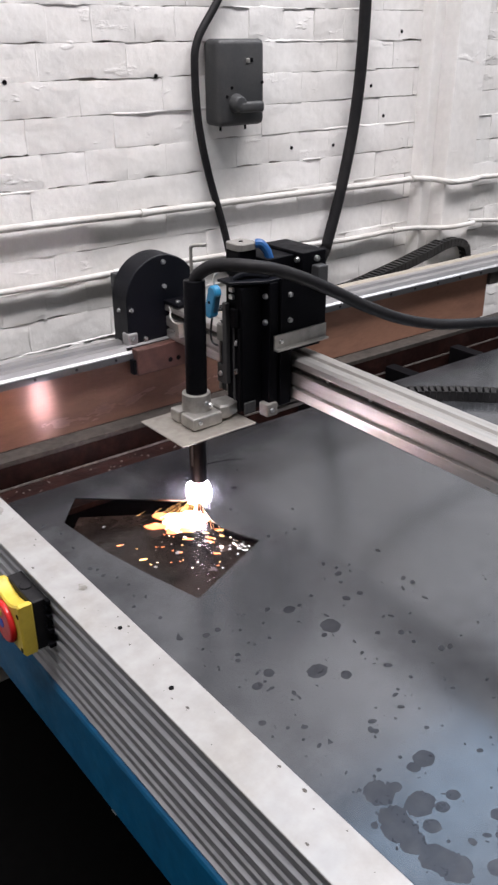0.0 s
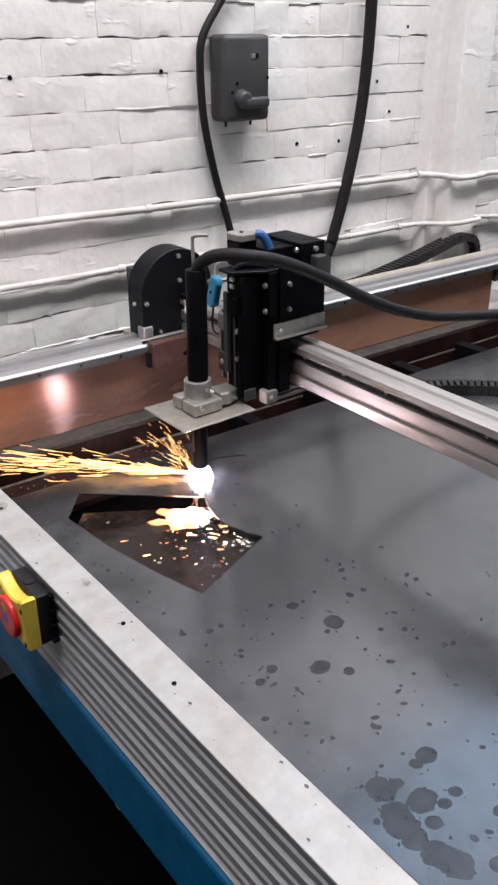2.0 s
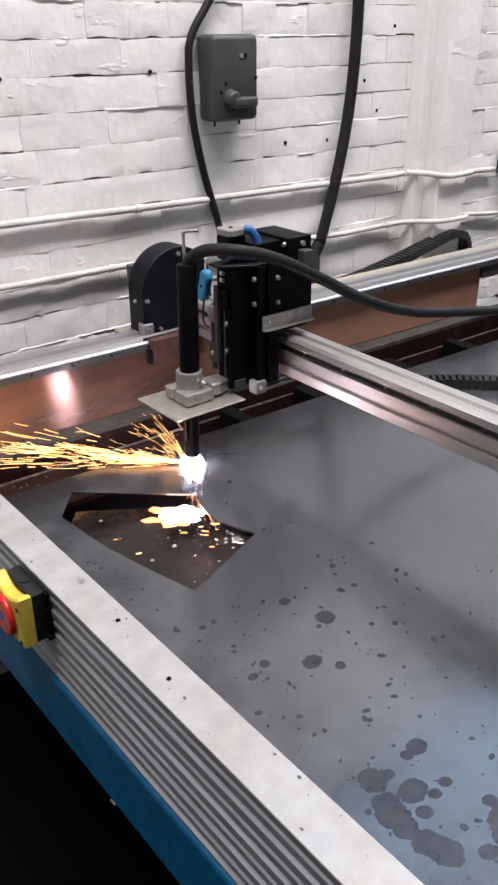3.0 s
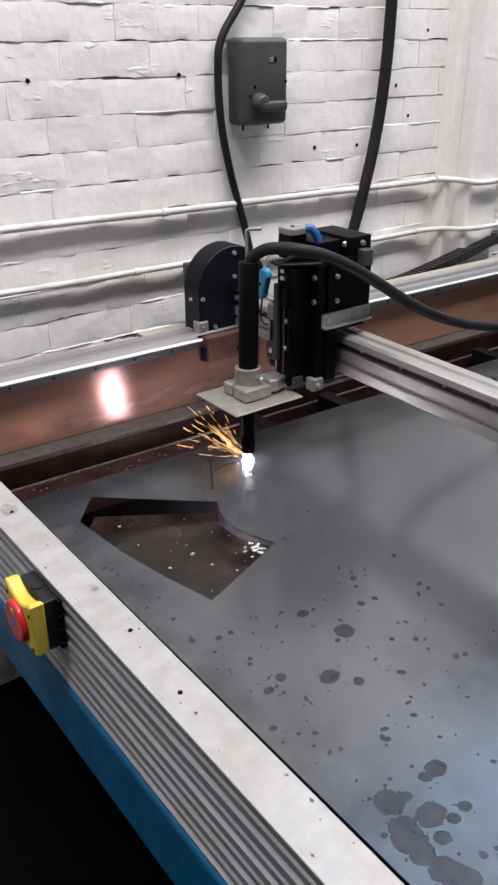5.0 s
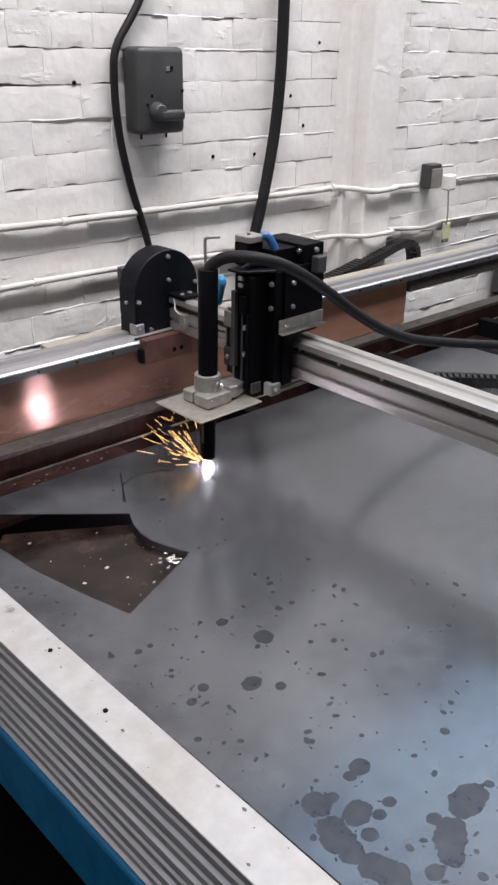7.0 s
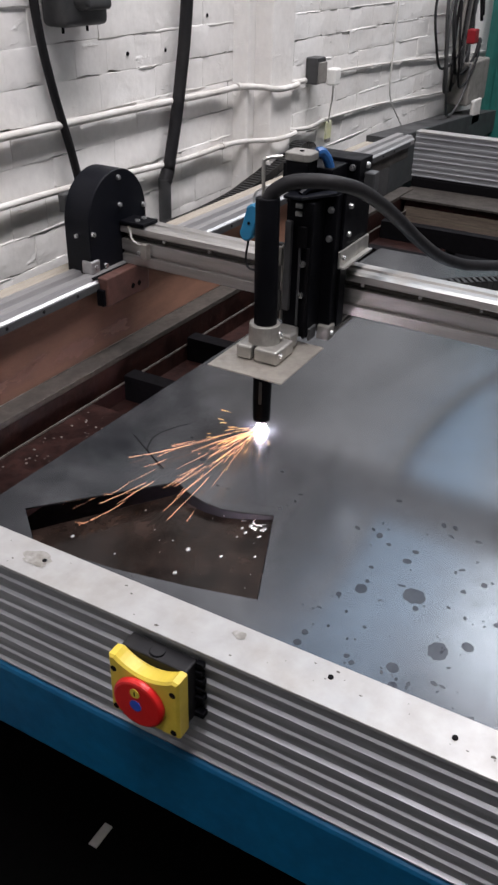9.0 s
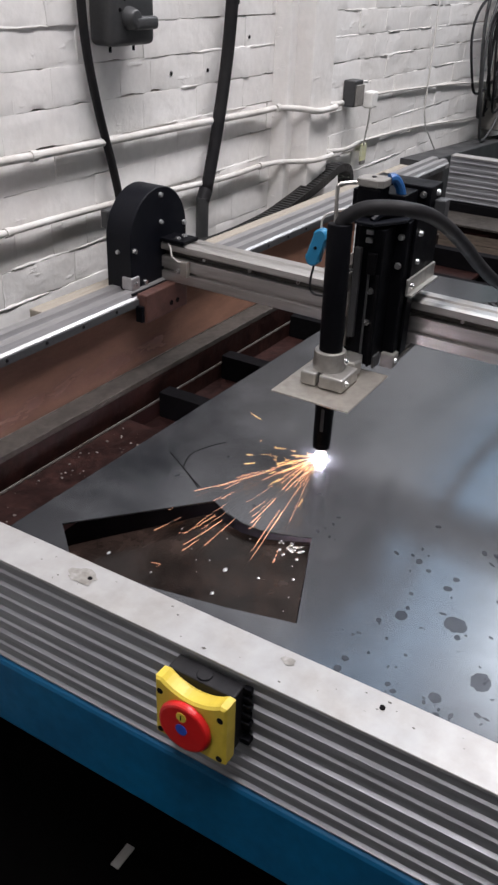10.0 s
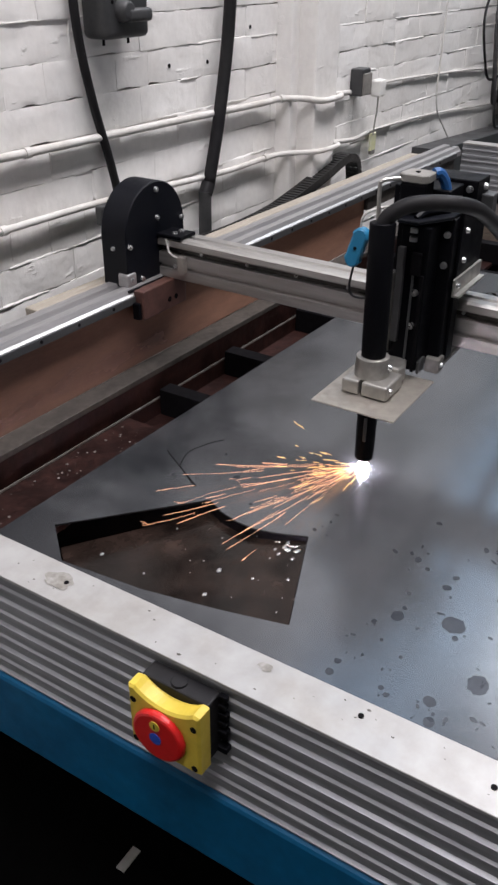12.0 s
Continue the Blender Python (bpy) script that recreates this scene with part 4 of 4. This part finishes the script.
for k in range(34):
    u, inset = 0.35 + 0.65 * q.random() ** 0.6, 0.080 * q.random() ** 1.5
    x, y = 0.318 + 0.108 * u - 0.56 * inset, 0.392 - 0.100 * u - 0.83 * inset
    a = q.uniform(0.006, 0.014) * (1.25 - 4.5 * inset)
    bm = bmesh.new()
    bmesh.ops.create_icosphere(bm, subdivisions=2, radius=1.0)
    for v in bm.verts:
        w = 1 + 0.5 * noise.noise(v.co * 1.7 + Vector((k * 5.0, 0, 0)))
        v.co = Vector((v.co.x * a * w * 1.5, v.co.y * a * w * 0.8, v.co.z * 0.0022))
    bm.transform(Matrix.Translation((x, y, bed(x, y))) @ Matrix.Rotation(q.uniform(-1.1, -0.5), 4, "Z"))
    part("pool", bm, MOLTEN if u > 0.62 and inset < 0.06 else MOLTEN_EDGE, splash, "", True)
for k in range(95):
    x, y = 0.385 + q.gauss(0, 0.055), 0.20 + q.gauss(0, 0.08)
    if x > 0.425 or x < 0.24 or y < 0.07 + 0.39 * (x - 0.245) or y > 0.60 - 0.75 * x:
        continue
    bm = bmesh.new()
    bmesh.ops.create_icosphere(bm, subdivisions=1, radius=0.0006 + 0.0024 * q.random() ** 3, matrix=Matrix.Translation((x, y, bed(x, y))) @ Matrix.Rotation(q.uniform(-1.3, -0.3), 4, "Z") @ Matrix.Diagonal((3.4, 0.8, 0.4, 1)))
    part("droplet", bm, (SPARK_HOT, MOLTEN, MOLTEN_EDGE)[k % 3], splash)

# ---- on the near beam ----
stop = thing("emergency_stop", "yellow emergency stop box with a red mushroom button", "emergency stop", at=(-0.048, -0.011, 0.952))
part("back_box", box(-0.022, -0.0002, -0.038, 0.040, -0.040, 0.036, 0.002), RUBBER, stop, "charcoal plastic switch box")
part("knockout", cyl((-0.012, 0.002, 0.0358), (-0.012, 0.002, 0.0368), 0.0085, None, 24), BLACK, stop)
part("knockout_disc", cyl((-0.0116, 0.002, 0.0360), (-0.0116, 0.002, 0.0374), 0.0078, None, 24), RUBBER, stop)
w, c = 0.0415, 0.038
dip = [(0.034 - 0.068 * k / 14, c + 0.001 - 0.0120 * math.sin(math.pi * k / 14) ** 0.8) for k in range(15)]
face = prism([(-w, -c), (w, -c), (w, c)] + dip + [(-w, c)], "x", -0.042, -0.022, 0.0025)
part("guard", face, YELLOW, stop, "yellow plastic guard")
part("button", cyl((-0.050, 0.003, -0.005), (-0.042, 0.003, -0.005), 0.029, 0.0305, 40, 0.003), RED, stop, "red mushroom button")
part("key_ring", cyl((-0.0508, 0.004, 0.011), (-0.050, 0.004, 0.011), 0.0058, None, 20), YELLOW, stop)
part("key_slot", box(-0.0514, -0.0508, 0.0034, 0.0046, 0.008, 0.014), BLACK, stop)
part("blue_mark", cyl((-0.0508, 0.004, -0.006), (-0.050, 0.004, -0.006), 0.0068, None, 20), BLUE_DOT, stop)
for y in (-0.035, 0.035):
    for z in (-0.031, 0.022):
        part("screw", cyl((-0.0425, y, z), (-0.0418, y, z), 0.0036, None, 12), BLACK_STEEL, stop)
for x, y, r in ((-0.022, 0.178, 0.014), (-0.010, -0.075, 0.006)):
    bm = bmesh.new()
    q = random.Random(int(1000 * y))
    ring = [(x + r * q.uniform(0.6, 1.1) * math.cos(a), y + 1.5 * r * q.uniform(0.6, 1.1) * math.sin(a)) for a in [6.2832 * k / 16 for k in range(16)]]
    bm.faces.new([bm.verts.new((u, v, 1.0012)) for u, v in ring])
    part("smudge", bm, SMUDGE, near_beam, "grey-brown grease smudge")
specks = random.Random(6)
bm = bmesh.new()
for k in range(60):
    x, y, r = specks.uniform(-0.046, -0.002), specks.uniform(-0.80, 0.45), 0.0005 + 0.0016 * specks.random() ** 3
    ring = [bm.verts.new((x + r * specks.uniform(0.6, 1.2) * math.cos(6.2832 * i / 8), y + 1.6 * r * specks.uniform(0.6, 1.2) * math.sin(6.2832 * i / 8), 1.0008)) for i in range(8)]
    bm.faces.new(ring)
tagged(part("specks", bm, SMUT, near_beam, "dark specks of dirt on the strip"), kind="stuff")
rag = random.Random(2)
for k in range(7):
    z = -0.036 + k * 0.011
    part("cable_comb", box(-0.004 - rag.uniform(0, 0.006), -0.0004, -0.046 - rag.uniform(0, 0.004), -0.0385, z, z + 0.007, 0.001), BLACK, stop)
for x, y in ((-0.020, 0.170), (-0.015, -0.177), (-0.024, -0.301), (-0.018, -0.64)):
    part("hole", cyl((x, y, 0.9995), (x, y, 1.0018), 0.0028, None, 12), BLACK_STEEL, near_beam)

# ---- on the wall ----
iso = thing("isolator", "dark grey wall-mounted electrical isolator with a lever", "isolator", at=(1.008, 0.953, 1.532))
part("case", box(-0.072, 0.072, -0.070, -0.0, -0.100, 0.100, 0.014, segments=3), PLASTIC, iso, "dark grey moulded case", True)
part("lever_boss", cyl((-0.022, -0.094, -0.046), (-0.022, -0.068, -0.046), 0.017, 0.024, 24, 0.004), PLASTIC, iso, "", True)
part("lever", box(-0.026, 0.052, -0.096, -0.071, -0.068, -0.042, 0.008, segments=3), PLASTIC, iso, "thick grey isolator lever", True)
part("badge", box(0.010, 0.022, -0.072, -0.0695, 0.045, 0.056, 0.001), BRIGHT, iso)
part("badge", box(0.024, 0.032, -0.072, -0.0695, 0.047, 0.057, 0.001), BLACK, iso)
for x, z in ((-0.035, -0.01), (0.062, 0.0), (-0.05, -0.03)):
    bolt(iso, (x, -0.070, z), (0, -1, 0), 0.004, 0.002, BLACK_STEEL)
for x in (-0.05, 0.03):
    part("case_screw", cyl((x, -0.04, -0.112), (x, -0.04, -0.099), 0.003, None, 8), BLACK_STEEL, iso)
power = thing("power_cable", "grey-black cable running down from the isolator", "cable")
part("sheath", tube([(1.02, 0.935, 1.80), (0.974, 0.935, 1.7165), (0.9103, 0.935, 1.63), (0.899, 0.935, 1.556), (0.9064, 0.935, 1.438), (0.934, 0.935, 1.313), (0.977, 0.935, 1.176), (1.0, 0.935, 1.08), (1.01, 0.93, 0.95)], 0.0098, 8, 14), RUBBER, power, "", True)
supply = thing("supply_hose", "thick black hose hanging down the wall", "hose")
part("hose", tube([(1.45, 0.925, 2.2), (1.468, 0.925, 1.9), (1.471, 0.925, 1.725), (1.465, 0.925, 1.555), (1.444, 0.925, 1.39), (1.402, 0.925, 1.215), (1.352, 0.925, 1.06)], 0.0165, 8, 16), RUBBER, supply, "", True)
part("lower_pipe", cyl((1.333, 0.925, 1.045), (1.329, 0.925, 0.80), 0.017, None, 18), PLASTIC, supply)
part("coupling", cyl((1.350, 0.925, 1.062), (1.333, 0.925, 1.035), 0.0185, None, 18), RUBBER, supply)


def on_wall(u, v, z):
    return WALL @ Vector((u, v, z))


UPPER = [(-0.8, -0.010, 1.262), (0.36, -0.010, 1.247), (0.73, -0.010, 1.239), (1.20, -0.010, 1.233), (1.62, -0.011, 1.226), (1.72, -0.025, 1.229), (1.765, -0.075, 1.228), (1.80, -0.114, 1.222), (1.87, -0.115, 1.219), (1.93, -0.114, 1.221), (1.985, -0.06, 1.212), (2.05, -0.014, 1.200), (2.20, -0.011, 1.194)]
LOWER = [(-0.8, -0.010, 1.135), (0.34, -0.010, 1.105), (0.64, -0.010, 1.102), (0.96, -0.010, 1.096), (1.43, -0.010, 1.073), (1.66, -0.011, 1.073), (1.74, -0.04, 1.076), (1.80, -0.112, 1.080), (1.93, -0.113, 1.078), (1.98, -0.06, 1.068), (2.06, -0.012, 1.055), (2.25, -0.010, 1.036), (2.37, -0.010, 1.042)]
for line, r in ((UPPER, 0.0088), (LOWER, 0.0076)):
    c = thing("conduit", "white painted conduit clipped along the brick wall", "conduit", "conduits on the wall")
    part("pipe", tube([on_wall(x, y - 0.007, z) for x, y, z in line], r, 6, 12), PIPE_PAINT, c, "", True)
    for p in (line[2], line[5]):
        q = on_wall(p[0], p[1] - 0.007, p[2])
        part("clip", cyl(q + Vector((-0.008, 0, 0)), q + Vector((0.008, 0, 0)), r + 0.0025, None, 14), PIPE_PAINT, c)
for line in ([(2.42, -0.008, 1.192), (2.64, -0.008, 1.190), (3.3, -0.008, 1.160), (3.92, -0.008, 1.125), (5.2, -0.008, 1.07)], [(2.37, -0.008, 1.042), (2.7, -0.008, 1.034), (3.03, -0.008, 1.020), (4.0, -0.008, 0.957), (5.2, -0.008, 0.90)]):
    c = thing("wall_cable", "grey-white cable fixed along the wall", "cable", "cables along the wall")
    part("sheath", tube([on_wall(*p) for p in line], 0.0042, 6, 10), PIPE_PAINT, c, "", True)
socket = thing("socket_box", "dusty grey wall socket with a white plug", "socket")
part("box", box(2.235, 2.300, 0.910, 0.955, 1.178, 1.262, 0.004), DARK_GREY, socket, "painted metal back box")
part("face", box(2.238, 2.298, 0.903, 0.9098, 1.181, 1.248, 0.002), DUSTY, socket, "dusty grey socket face")
part("plug", box(2.292, 2.342, 0.868, 0.9025, 1.172, 1.226, 0.006), PLUG, socket, "white plastic plug")
part("flex", tube([(2.318, 0.885, 1.173), (2.35, 0.90, 1.12), (2.385, 0.92, 1.08), (2.40, 0.93, 1.03)], 0.003, 6, 8), PIPE_PAINT, socket)
label_tag = thing("cable_tag", "pale yellow-green tag hanging on a wire", "tag")
part("tag", box(2.385, 2.430, 0.930, 0.938, 0.975, 1.035, 0.002), TAG, label_tag)
part("tag_end", box(2.392, 2.424, 0.9285, 0.9395, 0.962, 0.976, 0.001), DUSTY, label_tag)
flex = thing("hanging_wire", "thin pale wire hanging down the wall", "wire")
part("sheath", tube([(2.99, 0.93, 1.9), (3.01, 0.93, 1.478), (3.005, 0.93, 1.25), (3.012, 0.93, 1.062), (3.15, 0.93, 0.94), (3.33, 0.92, 0.80), (3.4, 0.92, 0.70)], 0.0035, 8, 8), PIPE_PAINT, flex)
trunk = thing("cable_trunking", "dark grey sheet-metal trunking behind the table end", "trunking")
part("trunk", prism([(2.80, 0.70), (2.80, 0.925), (3.78, 0.868), (4.6, 0.80), (4.6, 0.70)], "y", 0.82, 0.935, 0.003), DARK_GREY, trunk)
part("stand", box(2.85, 4.5, 0.84, 0.92, 0, 0.70, 0.003), DARK_GREY, trunk)
curtain = thing("green_curtain", "dark green welding curtain hanging from a rail", "curtain")
pts = [(4.36 + 0.02 * i, 0.90 - 0.012 * math.sin(i * 1.3) - 0.02 * i) for i in range(46)]
part("cloth", prism(pts + [(x, y + 0.004) for x, y in pts[::-1]], "z", 0.0, 2.2), GREEN, curtain)
part("rail", tube([(4.3, 0.93, 2.21), (5.4, -0.05, 2.21)], 0.012, 2, 10), PLASTIC, curtain)
coil = thing("cable_coil", "loops of black and grey cable hung on the wall", "cable coil")
rr = random.Random(9)
for k in range(6):
    cx, cz, ru, rv = 3.72 + rr.uniform(-0.10, 0.16), 1.30 + rr.uniform(-0.06, 0.10), rr.uniform(0.14, 0.26), rr.uniform(0.20, 0.34)
    y = 0.90 - 0.012 * k
    loop = [(cx + ru * math.cos(a), y + 0.01 * math.sin(3 * a), cz + rv * math.sin(a) - (0.10 * k / 9)) for a in [6.2832 * i / 18 for i in range(18)]]
    part("loop", tube(loop, 0.006 if k % 3 else 0.008, 3, 8), RUBBER if k % 2 else PLASTIC, coil, "", True)
for k in range(7):
    x, y = 3.76 + 0.035 * k + rr.uniform(-0.01, 0.01), 0.90 - 0.012 * (k % 3)
    drop = [(x + 0.03 * math.sin(1.3 * k), y, 2.0), (x + 0.02, y - 0.01, 1.6), (x - 0.01, y, 1.3), (x + 0.02 * math.cos(2.1 * k), y, 0.98 + 0.04 * (k % 4))]
    part("hanging_cable", tube(drop, 0.007 + 0.003 * (k % 2), 6, 8), (RUBBER, DUSTY, PLASTIC)[k % 3], coil, "", True)
part("hook", tube([(3.74, 0.955, 1.62), (3.74, 0.80, 1.60), (3.74, 0.77, 1.64)], 0.008, 5, 8), BRIGHT, coil)
part("red_box", box(3.72, 3.785, 0.80, 0.84, 1.20, 1.262, 0.005), DARK_RED, coil, "red connector box")
panel = thing("switch_panel", "dirty cream wall box with a rag beneath", "wall box")
part("case", box(3.90, 4.22, 0.84, 0.955, 0.90, 1.10, 0.008), DUSTY, panel)
part("rag", box(3.96, 4.10, 0.82, 0.838, 0.80, 0.92, 0.006), PIPE_PAINT, panel)
for x, z in ((0.413, 1.550), (0.798, 1.552), (1.336, 1.652), (1.656, 1.648), (1.540, 1.505), (1.235, 1.3555), (1.396, 1.351), (1.60, 1.42)):
    h = obj("wall_plug", cyl((x, 0.9535, z), (x, 0.960, z), 0.0052, None, 10), BLACK_STEEL)
    tagged(h, "old dark plug hole in the white wall", "wall plug", "plug holes in the wall")
scrap = obj("paper_scrap", box(0.215, 0.270, 0.372, 0.392, 0.0, 0.004, 0.001), PAPER)
tagged(scrap, "small pale scrap lying on the dark floor", "scrap")

# ---- bricks, last of the large work ----
brickwork(back, 0.05, 1.745, 0.86, 1.80)
brickwork(back, 1.93, 3.95, 0.62, 1.72)


# ---- what moves ----
def motions():
    rail_way = (math.cos(radians(-1.55)), math.sin(radians(-1.55)))
    g = [(0.0, 0.641), (0.5, 0.640), (1.0, 0.643), (1.5, 0.657), (2.0, 0.670), (2.5, 0.682), (3.0, 0.697), (4.0, 0.738), (5.0, 0.784), (5.5, 0.8085), (6.0, 0.832), (6.5, 0.855), (7.0, 0.877),
         (7.4, 0.886), (8.1, 0.880), (8.8, 0.867), (9.5, 0.865), (10.0, 0.8675), (10.5, 0.8805), (11.0, 0.898), (11.5, 0.880), (12.0, 0.864)]
    walk(gantry, [(t, pose((v - G) * rail_way[0], (v - G) * rail_way[1], 0)) for t, v in g])
    walk(trail, [(t, pose((v - G) * rail_way[0], (v - G) * rail_way[1], 0)) for t, v in g])
    walk(drag, [(t, pose((v - G) * 0.72, -0.01 * (v - G), 0)) for t, v in g])
    tip = [(0.0, 0.456, 0.333), (0.5, 0.454, 0.336), (1.0, 0.458, 0.341), (1.5, 0.468, 0.357), (2.0, 0.478, 0.374), (2.5, 0.489, 0.392), (3.0, 0.503, 0.408), (4.0, 0.545, 0.420), (5.0, 0.592, 0.405),
           (5.5, 0.6155, 0.390), (6.0, 0.6353, 0.3725), (6.5, 0.661, 0.362), (7.0, 0.6835, 0.348), (7.4, 0.690, 0.336), (8.1, 0.684, 0.304), (8.8, 0.6663, 0.270), (9.5, 0.6642, 0.238), (10.0, 0.667, 0.214), (10.5, 0.680, 0.188),
           (11.0, 0.697, 0.165), (11.5, 0.680, 0.148), (12.0, 0.664, 0.127)]
    walk(torch, [(t, pose(x, y, 0.806)) for t, x, y in tip])

    # the torch lead sags as the carriage moves off
    walk(lead, [(t, pose(*LEAD, 0, sag, yaw)) for t, sag, yaw in ((0.0, 0.0, 0), (1.0, 0.0, 0), (3.0, 1.2, 0), (5.0, 3.6, 0), (6.0, 5.0, 0), (7.0, 6.0, -1), (8.0, 5.8, -7), (9.0, 5.2, -11), (10.0, 5.0, -9), (11.0, 4.8, -6), (12.0, 4.6, -4))])

    def at(t):
        for (a, xa, ya), (b, xb, yb) in zip(tip, tip[1:]):
            if a <= t <= b:
                s = (t - a) / (b - a)
                return xa + (xb - xa) * s, ya + (yb - ya) * s
        return tip[-1][1:]

    def fan(ob, rows, wobble):
        out, n = [], 0
        r = random.Random(wobble)
        for (a, ha, ea), (b, hb, eb) in zip(rows, rows[1:]):
            steps = max(1, round((b - a) / 0.2))
            for k in range(steps):
                s = k / steps
                t = a + (b - a) * s
                x, y = at(t)
                out.append((t, pose(x, y, 0.806) @ pose(0, 0, 0, 0, 0, ha + (hb - ha) * s + r.uniform(-4, 4)) @ pose(0, 0, 0, 0, -(ea + (eb - ea) * s), 0) @ pose(0, 0, 0, r.uniform(-40, 40), 0, 0)))
                n += 1
        t, h, e = rows[-1]
        out.append((t, pose(*at(t), 0.806) @ pose(0, 0, 0, 0, 0, h) @ pose(0, 0, 0, 0, -e, 0)))
        walk(ob, out)

    # heading and rise of each spray, in degrees
    fan(jet, [(0.0, 215, -60), (0.8, 200, -60), (1.0, 150, 3), (2.0, 141, 4), (3.2, 139, 4), (3.8, 130, -40), (4.4, 80, -80), (5.2, 10, -80), (12.0, 10, -80)], 1)
    fan(burst, [(0.0, 160, -50), (0.8, 150, -20), (1.1, 125, 34), (3.2, 122, 34), (4.8, 125, 30), (5.4, 125, 38), (7.2, 125, 36), (8.0, 150, 15), (8.8, 175, 4), (10.0, 172, 3), (10.4, 190, 0), (10.6, 170, 0), (10.9, 118, 22), (11.1, 130, 18), (11.4, 150, 5),
                (12.0, 152, 5)], 2)
    fan(spray, [(0.0, 20, -80), (3.2, 20, -80), (7.2, 20, -80), (7.8, 100, -70), (8.3, 165, -20), (8.7, 168, 1), (9.4, 170, 2), (10.1, 172, 1), (10.4, 110, -70), (10.8, 100, -70), (11.2, 150, 4), (12.0, 152, 4)], 3)
    walk(splash, [(t, pose(0, 0, dz)) for t, dz in ((0.0, 0.0), (1.4, 0.0), (2.4, -0.0006), (3.2, -0.0014), (3.8, -0.012), (4.6, -0.05), (7.0, -0.05), (9.5, -0.05), (12.0, -0.05))])
    walk(flare, [(t, pose(*at(t), 0.803 + dz)) for t, dz in ((0.0, 0), (1.0, 0), (1.5, 0), (2.0, 0), (2.5, 0), (3.0, 0), (3.4, -0.010), (4.4, -0.072), (5.0, -0.08), (7.0, -0.08), (9.5, -0.08), (12.0, -0.08))])


motions()
